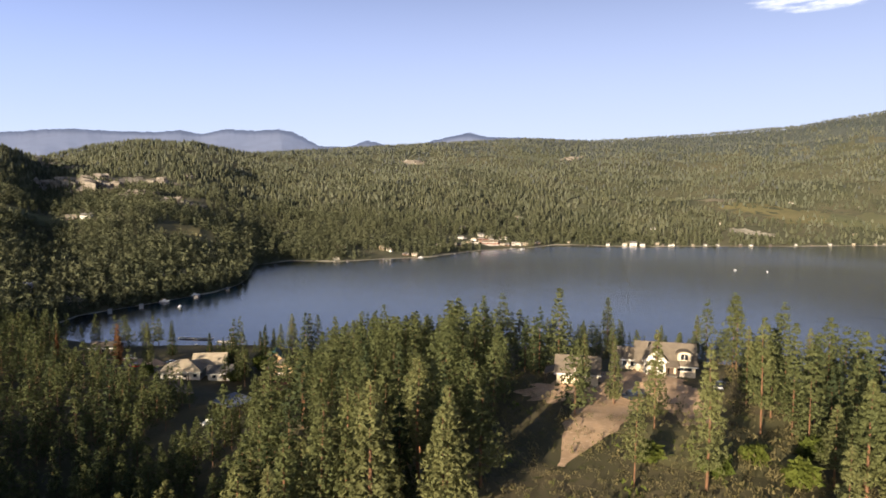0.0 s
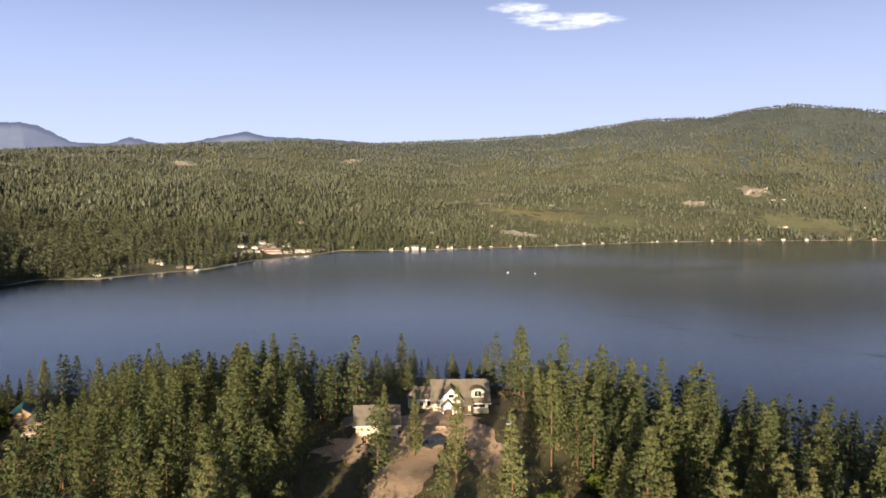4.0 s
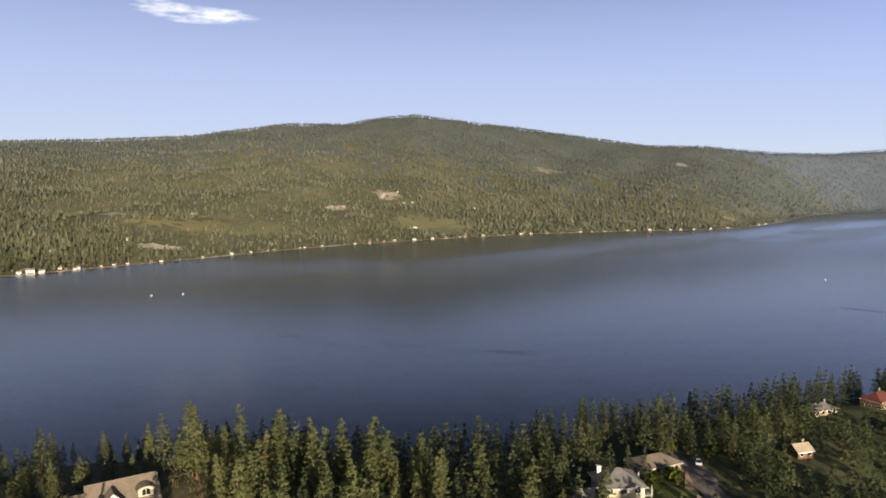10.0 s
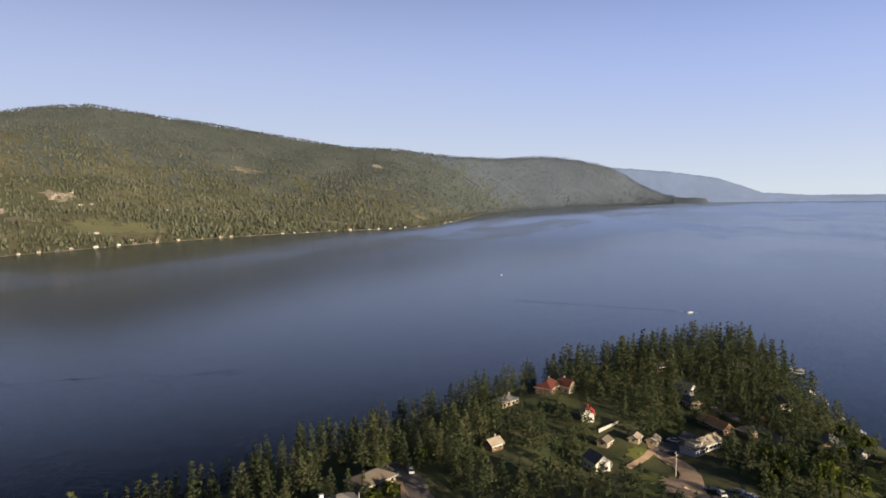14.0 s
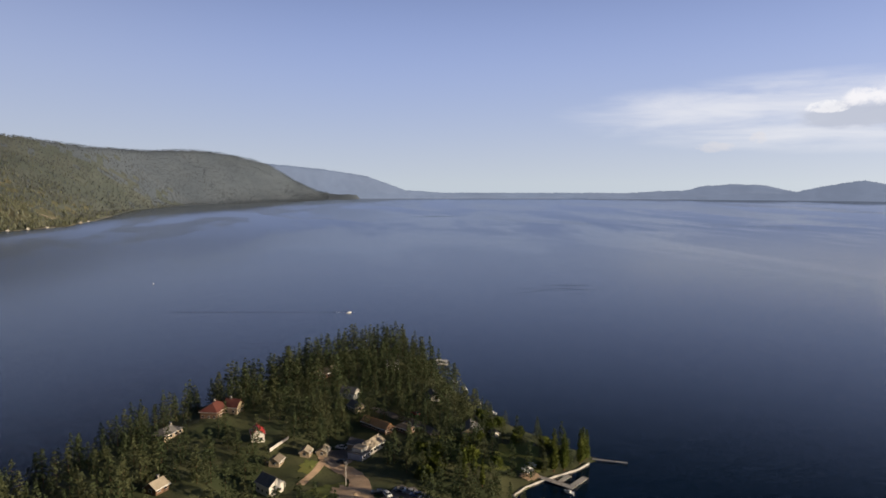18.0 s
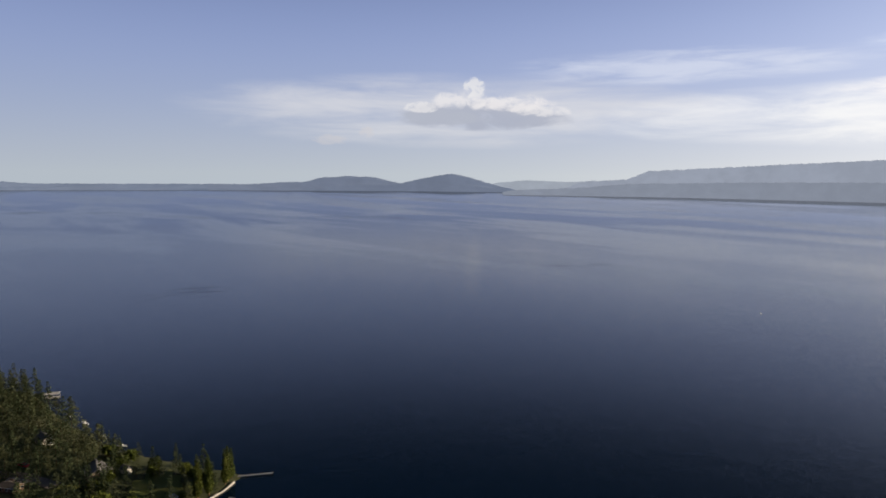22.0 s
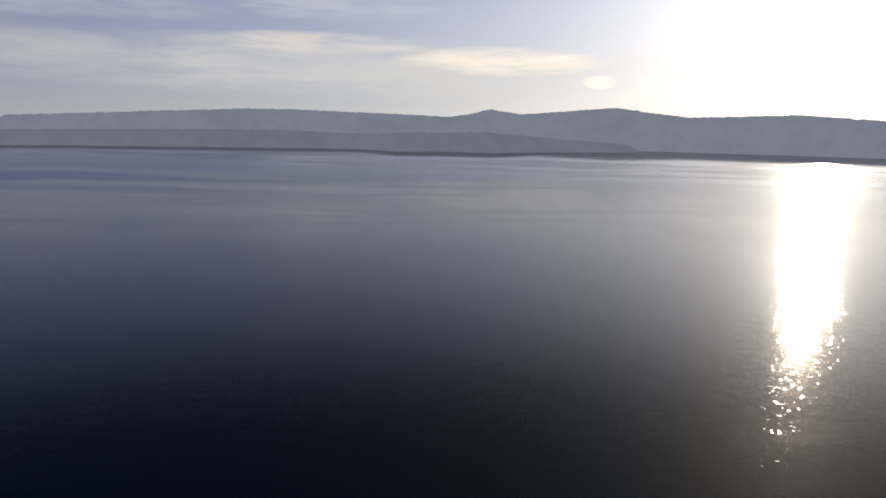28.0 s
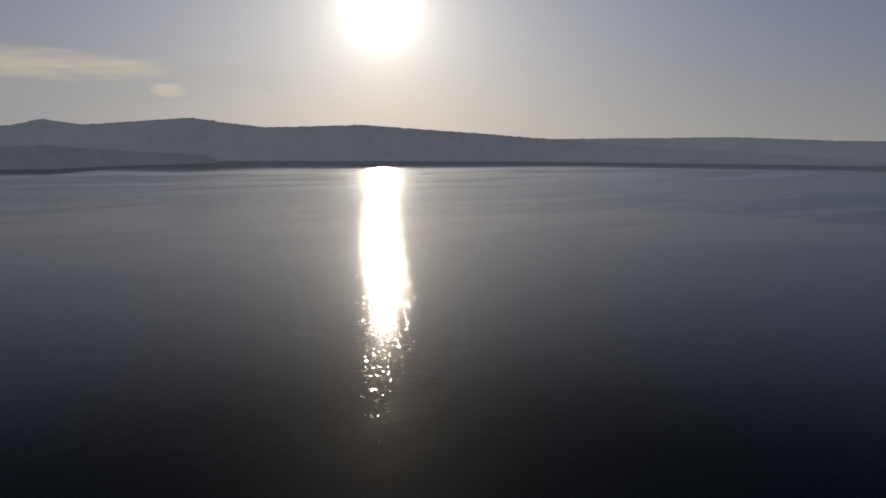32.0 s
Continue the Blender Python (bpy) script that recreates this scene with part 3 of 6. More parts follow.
def trunk_mesh(name, h, r):
    bm = bmesh.new()
    rings = []
    for k, (z, q) in enumerate(((-1.0, 1.25), (0.4, 1.0), (h * 0.5, 0.66), (h * 0.97, 0.1))):
        rings.append([bm.verts.new((math.cos(i * math.tau / 7) * r * q + 0.02 * z * math.sin(z), math.sin(i * math.tau / 7) * r * q, z)) for i in range(7)])
    for lo, hi in zip(rings, rings[1:]):
        for i in range(7):
            bm.faces.new((lo[i], lo[(i + 1) % 7], hi[(i + 1) % 7], hi[i]))
    bm.faces.new(rings[-1])
    # a few bare limbs
    rng = random.Random(int(h * 10))
    for _ in range(7):
        z, a, ln = h * rng.uniform(0.2, 0.6), rng.uniform(0, 6.28), rng.uniform(0.8, 2.2)
        t, o = Vector((math.cos(a), math.sin(a), 0.1)), Vector((0, 0, z))
        sd = Vector((-math.sin(a), math.cos(a), 0)) * 0.05
        bm.faces.new([bm.verts.new(p) for p in (o - sd, o + sd, o + t * ln)])
    me = bpy.data.meshes.new(name)
    bm.to_mesh(me)
    bm.free()
    me.materials.append(M_BARK)
    return me


def whorled_crown(h, spread, base, rng, tiers, per, blades, tuft, blade, rise, dome):
    """Crown of a conifer: tiers of limbs that carry loose tufts of short blades, with gaps between them."""
    spots, sizes, outs = [], [], []
    for i in range(tiers):
        f = (i + rng.uniform(0.2, 0.8)) / tiers
        env = spread * ((1 - f) ** dome * min(1.0, (f + 0.16) / 0.34) ** 0.7 + 0.09)
        n = max(3, int(round(per * (0.45 + 0.75 * (1 - f)))))
        turn = rng.uniform(0, math.tau)
        for j in range(n):
            if rng.uniform() < 0.13:
                continue
            a = turn + (j + rng.uniform(-0.3, 0.3)) * math.tau / n
            reach = env * rng.uniform(0.7, 1.06)
            o = np.array([math.cos(a), math.sin(a), 0.0])
            z = h * (base + (1 - base) * f) + rng.uniform(-0.3, 0.3)
            for u in ((1.0, 0.55) if reach > tuft * 1.4 else (0.8,)):
                spots.append(o * reach * u + (0, 0, z + rise * reach * u))
                sizes.append(tuft * rng.uniform(0.7, 1.25) * (0.62 + 0.38 * (1 - f)))
                outs.append(o)
    spots.append(np.array([0.0, 0.0, h * 0.985]))
    sizes.append(tuft * 0.55)
    outs.append(np.array([0.0, 0.0, 1.0]))
    c, q, out = (np.repeat(np.array(k, float), blades, 0) for k in (spots, sizes, outs))
    m = len(c)
    d = rng.normal(0, 1, (m, 3))
    d /= np.linalg.norm(d, axis=1, keepdims=True)
    c = c + d * (q * rng.uniform(0.2, 1.0, m) ** 0.6)[:, None] * (1.0, 1.0, 0.62)
    face = d + out * 0.5 + (0, 0, 0.55) + rng.normal(0, 0.35, (m, 3))
    face /= np.linalg.norm(face, axis=1, keepdims=True)
    way = np.cross(face, rng.normal(0, 1, (m, 3)))
    way /= np.linalg.norm(way, axis=1, keepdims=True) + 1e-9
    side = np.cross(face, way)
    b = blade * rng.uniform(0.65, 1.3, (m, 1))
    return np.stack([c + way * b * 1.25, c - way * b * 0.6 + side * b * 0.40, c - way * b * 0.6 - side * b * 0.40], 1)


TREE_KINDS = []
for i in range(9):
    rng = np.random.RandomState(40 + i)
    fir = i % 3 == 2
    h = (20, 22, 18, 24, 19, 21, 17, 20, 19)[i]
    if fir:
        soup = whorled_crown(h, 3.0 + 0.2 * (i % 2), 0.06, rng, 24, 8, 8, 0.55, 0.42, -0.25, 0.92)
        medium = whorled_crown(h, 3.2, 0.06, rng, 19, 6, 4, 0.58, 0.52, -0.22, 0.92)
        coarse = whorled_crown(h, 3.2, 0.06, rng, 13, 5, 3, 0.60, 0.66, -0.22, 0.92)
    else:
        spread = 3.5 + 0.25 * (i % 4)
        soup = whorled_crown(h, spread, 0.12 + 0.05 * (i % 4), rng, 24, 9, 9, 0.60, 0.36, -0.06, 0.82 + 0.10 * (i % 3))
        medium = whorled_crown(h, spread, 0.10 + 0.04 * (i % 4), rng, 19, 7, 5, 0.60, 0.48, -0.08, 0.82 + 0.10 * (i % 3))
        coarse = whorled_crown(h, spread, 0.10 + 0.04 * (i % 4), rng, 13, 5, 4, 0.62, 0.62, -0.08, 0.84 + 0.10 * (i % 3))
    crown = mesh_from("crown", soup.reshape(-1, 3), np.arange(len(soup) * 3).reshape(-1, 3), M_FIR if fir else M_NEEDLE)
    TREE_KINDS.append((h, fir, crown, trunk_mesh("trunk", h, 0.26), coarse, medium))


def make_tree(i):
    h, fir, crown, trunk, _, _ = TREE_KINDS[i]
    t = new("fir_tree" if fir else "pine_tree")
    for n, me in (("trunk", trunk), ("crown", crown)):
        new(n, me).parent = t
    return tagged(t, "dark narrow fir tree on the wooded slope" if fir else "sunlit ponderosa pine with bare orange-brown lower trunk", "tree", "trees of the near wood")


# open ground where no tree stands: x, y, radius
OPEN = arr(140, 86, 9, 132, 79, 8, 124, 72, 7, 139, 93, 7, -52, 172, 8, -58, 176, 9, -100, 222, 9, -108, 208, 8, -52, 226, 7, 277, 76, 8, 270, 73, 7, 350, 15, 4, 318, 4, 5, 301, 2, 5, 282, -8, 8, 262, 66, 6, 218, 66, 7, 15, 112, 8, 8, 98, 8, 19, 121, 7, 46, 146, 17, 30, 128, 12, 36, 112, 11, 40, 95, 9, 46, 118, 11, 52, 104, 8, 25, 125, 10, -58, 184, 14, -56, 233, 12, -100, 250, 16, -130, 270, 18,
           146, 93, 13, 160, 88, 9, 175, 98, 9, 172, 82, 8, 215, 71, 8, 269, 45, 8, 292, 63, 12, 224, 38, 11, 240, 22, 14, 259, 2, 16, 270, -9, 13,
           -60, 205, 16, -100, 240, 16, -80, 215, 15, -75, 245, 14, -120, 255, 15, -140, 265, 14, -100, 270, 14, -60, 270, 14, -110, 295, 16, -150, 285, 14, -85, 290, 16,
           -60, 160, 12, -45, 250, 10, 36, 146, 10, 35, 118, 11, 27, 104, 11, 20, 90, 12, 12, 76, 11, 54, 133, 6, 42, 132, 12, 236, -40, 9, 228, 8, 16, 212, -8, 14, 250, -56, 9, 240, -54, 9, 214, 14, 14, 200, 6, 14, 222, 22, 12, 190, -4, 11, 205, 22, 8,
           34, 78, 9, 24, 70, 9, 48, 88, 7, 33, 130, 8, 36, 138, 8, 182, 88, 8, 168, 78, 9, 160, 66, 9, 152, 84, 8, 150, 72, 9, 205, 62, 7, 280, 40, 7, 255, 35, 9).reshape(-1, 3)


def open_ground(px, py):
    out = np.zeros(np.shape(px), bool)
    for x, y, r in OPEN:
        out |= (px - x) ** 2 + (py - y) ** 2 < r * r
    return out


def scatter(x0, x1, y0, y1, step, seed):
    rng = np.random.RandomState(seed)
    gx, gy = np.meshgrid(np.arange(x0, x1, step), np.arange(y0, y1, step))
    px = gx.ravel() + rng.uniform(-0.48, 0.48, gx.size) * step
    py = gy.ravel() + rng.uniform(-0.48, 0.48, gx.size) * step
    return px, py, rng


def plant_near():
    px, py, rng = scatter(-330, 445, -125, 335, 5.0, 11)
    d = edge_distance(px, py)
    keep = (d > 2.5) & ~open_ground(px, py) & (np.hypot(px, py - 12) > 16)
    low = np.degrees(np.arctan2(-px, np.maximum(py, 1.0))) > 15.5
    dens = np.where(low, 0.74, np.where(px < 110, np.where(px > 56, 0.62, 0.52), 0.58)) + 0.30 * smooth_noise(px, py, 60, 21) + 0.22 * smooth_noise(px, py, 14, 22)
    keep &= rng.uniform(0, 1, len(px)) < dens
    ahead = (py > -30 - 0.30 * np.maximum(px, 0)) & ((px > -60) | (py > 40 + 0.5 * (-60 - px)))
    # trees on the added rise, out of view, that shade the low ground
    shade_rise = (px < -48) & (py > -12) & (py < 62)
    keep &= (ahead & ((np.hypot(px, py) > 72) | (low & (py > 45)))) | shade_rise
    px, py = px[keep], py[keep]
    pz = ground_height(px, py)
    # nearest ones to the flight stand singly
    dist = np.hypot(px, py - 12) + np.where((py < 20) & (px < 60), 900, 0)
    order = np.argsort(dist)
    kinds = rng.randint(0, 9, len(px))
    kinds = np.where((px > 110) & (rng.uniform(0, 1, len(px)) < 0.4), 2 + 3 * (kinds // 3), kinds)
    kinds = np.where((px < 110) & (kinds % 3 == 2) & (rng.uniform(0, 1, len(px)) < 0.6), kinds - 1, kinds)
    tall = np.array([TREE_KINDS[k][0] for k in kinds])
    scale = np.where(px < 110, rng.uniform(11, 18.5, len(px)), rng.uniform(8, 14, len(px)))
    scale = np.where((np.degrees(np.arctan2(-px, np.maximum(py, 1.0))) > 15.5), rng.uniform(8, 14.5, len(px)), scale) / tall
    wide = np.where(px < 110, np.where(px > 40, 1.05, 1.2), 1.35)
    bluff = (px > 22) & (px < 90) & (py > 156)
    scale = np.where(bluff, scale * 0.52, np.where(px > 320, scale * 1.3, scale))
    spin = rng.uniform(0, 360, len(px))
    first = {}
    for i in order[:NEAR_TREES]:
        m = pose(px[i], py[i], pz[i] - 0.2, 0, 0, spin[i])
        if kinds[i] not in first:
            first[kinds[i]] = t = make_tree(kinds[i])
            t.matrix_basis = m
        else:
            t = copy_thing(first[kinds[i]], m)
        s = scale[i]
        t.scale = (s * wide[i], s * wide[i], s)
    rest = order[NEAR_TREES:]
    tris, trunks, firs = [], [], []
    for i in rest:
        h, fir, _, _, coarse, medium = TREE_KINDS[kinds[i]]
        coarse = medium if px[i] < 112 and -75 < px[i] and py[i] > 40 else coarse
        a = radians(spin[i])
        R = np.array([[math.cos(a), -math.sin(a), 0], [math.sin(a), math.cos(a), 0], [0, 0, 1]])
        tris.append((coarse.reshape(-1, 3) @ R.T) * (scale[i] * wide[i], scale[i] * wide[i], scale[i]) + (px[i], py[i], pz[i]))
        firs.append(np.full(len(coarse), 2 if fir else 3 if px[i] > 112 else 0, np.int32))
        q = np.array([[0, 0.22, -0.5], [0.2, -0.12, -0.5], [-0.2, -0.12, -0.5], [0, 0, h * 0.8]]) * scale[i] + (px[i], py[i], pz[i])
        trunks.append(q[[0, 2, 3, 2, 1, 3, 1, 0, 3]])
    crowns, stems = np.concatenate(tris), np.concatenate(trunks)
    v = np.concatenate([crowns, stems])
    me = mesh_from("forest", v, np.arange(len(v)).reshape(-1, 3), [M_FOREST, M_BARK, M_FIRWOOD, M_GROVEWOOD])
    idx = np.ones(len(v) // 3, np.int32)
    idx[:len(crowns) // 3] = np.concatenate(firs)
    me.polygons.foreach_set("material_index", idx)
    tagged(new("forest", me), "dense pine and fir wood covering the peninsula", "forest", kind="stuff")


NEAR_TREES = 300
plant_near()


def plant_hills():
    rng = np.random.RandomState(3)
    n = 100000
    az = rng.uniform(-90.5, 36, n)
    rs, rr = spline(az, SHORE, 1), spline(az, RIDGE, 2)
    u = rng.uniform(0, 1, n)
    r = rs + 3 + (rr + 25 - rs) * u ** 1.12
    r = np.where(rng.uniform(0, 1, n) < 0.10, rr - np.abs(rng.normal(0, 40, n)) + 10, r)
    px, py = -np.sin(np.radians(az)) * r, np.cos(np.radians(az)) * r
    meadow = np.clip(1 - np.abs(az + 34) / 17, 0, 1) ** 0.5 * np.clip((2050 - r) / 500, 0, 1)
    keep = rng.uniform(0, 1, n) < (0.86 + 0.5 * smooth_noise(px, py, 260, 31) + 0.35 * smooth_noise(px, py, 70, 32)) * (1 - 0.62 * meadow)
    for a, d, wa, wd in CLEARINGS:
        keep &= ((az - a) / wa) ** 2 + ((r - d) / wd) ** 2 > (rng.uniform(0.8, 1.3, n) if d < 1060 else rng.uniform(0.25, 1.2, n))
    keep &= r > rs + np.where(az > 14, 2, 5)
    px, py, az, r = px[keep], py[keep], az[keep], r[keep]
    pz = ground_height(px, py)
    # nearest slopes: small conifers of leaning blades
    close = r < 1150 + rng.normal(0, 60, len(r))
    cx, cy, cz = px[close], py[close], pz[close]
    soups = [whorled_crown(11, 2.2 + 0.12 * k, 0.04, np.random.RandomState(60 + k), 7, 4, 1, 0.40, 1.2, -0.15, 0.95).reshape(-1, 3) for k in range(6)]
    pick = rng.randint(0, 6, len(cx))
    size = rng.uniform(0.6, 1.25, len(cx))
    blades = np.concatenate([(soups[k][None] * (size[pick == k] * np.array([[1.1], [1.1], [1.0]])).T[:, None, :] + np.stack([cx, cy, cz], -1)[pick == k][:, None, :]).reshape(-1, 3) for k in range(6)])
    tagged(new("slope_forest", mesh_from("slope_forest", blades, np.arange(len(blades)).reshape(-1, 3), M_SLOPEWOOD)), "dark conifer wood on the slopes nearest the bay", "forest", kind="stuff")
    px, py, pz, az, r = px[~close], py[~close], pz[~close], az[~close], r[~close]
    m = len(px)
    h = (5.8 + 7.2 * rng.uniform(0, 1, m) ** 1.5) * np.clip(1.0 - (r - 2600) / 2600, 0.6, 1.0)
    w = h * rng.uniform(0.16, 0.30, m)
    spin = rng.uniform(0, 6.28, m)
    verts = []
    for k in range(5):
        a = spin + k * math.tau / 5
        q = w * (0.6 + 0.8 * rng.uniform(0, 1, m))
        verts.append(np.stack([px + np.cos(a) * q, py + np.sin(a) * q, pz + h * rng.uniform(0.02, 0.34, m)], -1))
    verts.append(np.stack([px + rng.normal(0, 0.3, m), py + rng.normal(0, 0.3, m), pz + h], -1))
    v = np.stack(verts, 1)
    f = np.array([(k, (k + 1) % 5, 5) for k in range(5)])
    faces = (np.arange(m)[:, None, None] * 6 + f[None]).reshape(-1, 3)
    me = mesh_from("hill_forest", v.reshape(-1, 3), faces, [M_NEARHILL, M_HILLWOOD, M_FARWOOD, M_HAZEWOOD])
    # farther trees take the haze-tinted crowns
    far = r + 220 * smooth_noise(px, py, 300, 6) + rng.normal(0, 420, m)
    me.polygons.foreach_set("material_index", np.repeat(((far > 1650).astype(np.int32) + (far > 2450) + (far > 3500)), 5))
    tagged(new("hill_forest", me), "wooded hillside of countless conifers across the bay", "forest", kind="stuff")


# open fields and rocks on the hills: azimuth, distance, half widths in degrees and metres
CLEARINGS = [(-55.3, 2523, 1.5, 70), (-21.2, 1543, 2.2, 50), (-26, 1440, 3.4, 80), (-31.2, 1500, 3.8, 75), (-24.3, 1254, 2.2, 44), (-39, 1690, 1.2, 50),
             (-42, 1933, 1.5, 45), (-45.7, 1650, 4.2, 75), (-63, 1921, 1.7, 28), (-70, 2224, 1.0, 34), (-66.3, 2940, 0.7, 40), (-10.2, 2205, 1.0, 55), (2.4, 2036, 0.9, 45),
             (23.8, 1243, 3.6, 55), (26.5, 1146, 3.0, 45), (21, 1029, 2.2, 35), (20.6, 762, 2.6, 38), (31, 803, 4.0, 22), (15.5, 640, 0.9, 12), (-4, 958, 4.6, 42), (4.5, 792, 3.4, 26), (-15.8, 1050, 2.4, 18)]
plant_hills()

# ---- building helpers ----
def part(name, bm, mat, parent, label=""):
    me = bpy.data.meshes.new(name)
    bm.normal_update()
    bm.to_mesh(me)
    bm.free()
    me.materials.append(mat)
    ob = new(name, me)
    ob.parent = parent
    if label:
        ob["label"] = label
    return ob


def add_box(bm, x0, x1, y0, y1, z0, z1):
    v = [bm.verts.new(p) for p in ((x0, y0, z0), (x1, y0, z0), (x1, y1, z0), (x0, y1, z0), (x0, y0, z1), (x1, y0, z1), (x1, y1, z1), (x0, y1, z1))]
    for f in ((0, 3, 2, 1), (4, 5, 6, 7), (0, 1, 5, 4), (1, 2, 6, 5), (2, 3, 7, 6), (3, 0, 4, 7)):
        bm.faces.new([v[i] for i in f])
    return v


def box(x0, x1, y0, y1, z0, z1, bevel=0.0):
    bm = bmesh.new()
    add_box(bm, x0, x1, y0, y1, z0, z1)
    if bevel:
        bmesh.ops.bevel(bm, geom=bm.edges[:], offset=bevel, segments=1, affect="EDGES")
    return bm


def loft(rows, cap=True):
    """A solid through rings of equal length."""
    bm = bmesh.new()
    rings = [[bm.verts.new(p) for p in r] for r in rows]
    n = len(rings[0])
    for lo, hi in zip(rings, rings[1:]):
        for i in range(n):
            bm.faces.new((lo[i], lo[(i + 1) % n], hi[(i + 1) % n], hi[i]))
    if cap:
        bm.faces.new(rings[0][::-1])
        bm.faces.new(rings[-1])
    bmesh.ops.recalc_face_normals(bm, faces=bm.faces[:])
    return bm


def slab(pts, t=0.22):
    """A roof plane with thickness, from its corners in order."""
    bm = bmesh.new()
    a = [bm.verts.new(p) for p in pts]
    b = [bm.verts.new((p[0], p[1], p[2] - t)) for p in pts]
    n = len(pts)
    bm.faces.new(a)
    bm.faces.new(b[::-1])
    for i in range(n):
        bm.faces.new((a[i], b[i], b[(i + 1) % n], a[(i + 1) % n]))
    bmesh.ops.recalc_face_normals(bm, faces=bm.faces[:])
    return bm


def prism(profile, y0, y1):
    """A profile in x, z drawn along y."""
    return loft([[(x, y0, z) for x, z in profile], [(x, y1, z) for x, z in profile]])


def paint(name, c, rough=0.6, var=0.85):
    return mottled(name, c, tuple(x * var for x in c), 0.35, rough, 4.0, None, 0.15, 0.02)


M_WHITE = paint("white_siding", (0.72, 0.68, 0.60))
M_CREAM = paint("cream_stucco", (0.74, 0.63, 0.45))
M_TANWALL = paint("tan_siding", (0.42, 0.33, 0.22))
M_BROWNWALL = paint("brown_timber_wall", (0.17, 0.10, 0.06))
M_YELLOW = paint("yellow_log_wall", (0.52, 0.35, 0.20))
M_BLUEWALL = paint("pale_blue_siding", (0.45, 0.47, 0.55))
M_SHINGLE = mottled("brown_grey_shingles", (0.215, 0.178, 0.135), (0.165, 0.138, 0.108), 0.8, 0.9, 6.0, None, 0.5)
M_GREYROOF = mottled("grey_shingles", (0.20, 0.19, 0.18), (0.15, 0.145, 0.14), 0.8, 0.9, 6.0, None, 0.5)
M_TANROOF = mottled("tan_shingles", (0.42, 0.36, 0.27), (0.33, 0.28, 0.21), 0.6, 0.9, 6.0)
M_REDROOF = mottled("dark_red_metal_roof", (0.17, 0.060, 0.045), (0.13, 0.048, 0.036), 0.5, 0.55, 5.0)
M_DARKRED = mottled("faded_maroon_roof", (0.10, 0.035, 0.03), (0.075, 0.03, 0.025), 0.5, 0.7, 5.0)
M_BRIGHTRED = mottled("bright_red_metal_roof", (0.50, 0.05, 0.04), (0.40, 0.04, 0.035), 0.5, 0.5, 5.0)
M_RUSTROOF = mottled("orange_brown_roof", (0.62, 0.33, 0.14), (0.50, 0.26, 0.11), 0.5, 0.8, 5.0)
M_TEALROOF = mottled("teal_metal_roof", (0.03, 0.095, 0.085), (0.025, 0.075, 0.07), 0.5, 0.5, 5.0)
M_BLUEROOF = mottled("blue_grey_metal_roof", (0.20, 0.23, 0.34), (0.17, 0.20, 0.30), 0.4, 0.35, 4.0, None, 0.1, 0.02, 0.5, 0.0, 0.3)
M_TRIM = paint("white_trim", (0.75, 0.73, 0.68))
M_DARKWOOD = paint("dark_timber", (0.09, 0.055, 0.035))
M_STONE = mottled("stone_base", (0.33, 0.29, 0.24), (0.22, 0.20, 0.17), 1.5, 0.9, 7.0)
M_DECK = mottled("weathered_decking", (0.58, 0.55, 0.50), (0.46, 0.43, 0.39), 0.7, 0.85, 6.0)
M_DIRT = mottled("sandy_gravel", (0.66, 0.46, 0.29), (0.48, 0.33, 0.21), 0.22, 0.95, 1.6, (0.70, 0.53, 0.36), 0.5)
M_ASPHALT = mottled("worn_asphalt", (0.24, 0.205, 0.18), (0.18, 0.155, 0.14), 0.2, 0.9, 3.0)
M_GRASS = mottled("mown_lawn", (0.14, 0.165, 0.040), (0.185, 0.19, 0.05), 0.15, 0.95, 2.0, (0.11, 0.14, 0.03), 0.4)
M_DRYGRASS = mottled("dry_grass_field", (0.215, 0.19, 0.088), (0.165, 0.155, 0.072), 0.02, 0.95, 0.2, (0.23, 0.195, 0.10))
M_FIELD = mottled("green_field", (0.140, 0.148, 0.075), (0.17, 0.165, 0.085), 0.02, 0.95, 0.2, (0.12, 0.132, 0.066))
M_ROCK = mottled("pale_rock", (0.34, 0.30, 0.25), (0.20, 0.18, 0.14), 0.03, 0.95, 0.25, (0.13, 0.13, 0.07), 0.6, 0.5)
M_TANROCK = mottled("bare_tan_slope", (0.28, 0.24, 0.18), (0.16, 0.15, 0.10), 0.03, 0.95, 0.2, (0.14, 0.14, 0.08))
M_SAND = mottled("pale_beach", (0.54, 0.49, 0.39), (0.36, 0.33, 0.26), 0.03, 0.9, 0.3, (0.25, 0.24, 0.16))
M_RUFFLE = mottled("ruffled_water", (0.016, 0.026, 0.060), (0.012, 0.020, 0.048), 0.6, 0.25, 3.0, None, 0.3, 0.2, 0.5)
M_BOAT = paint("white_boat_paint", (0.80, 0.80, 0.78), 0.3)
M_RUBBER = paint("black_rubber", (0.02, 0.02, 0.022), 0.7)
M_METAL = mottled("galvanised_metal", (0.45, 0.46, 0.47), (0.35, 0.36, 0.37), 1.0, 0.4, 6.0, None, 0.1, 0.02, 0.5, 0.0, 0.8)


def glass_material():
    m, N = material("window_glass")
    finish(N, (0.02, 0.024, 0.03), 0.06, spec=0.8)
    return m


M_GLASS = glass_material()


def car_paint(name, c):
    m, N = material(name)
    b = finish(N, c, 0.3)
    b.inputs["Coat Weight"].default_value = 0.6
    return m


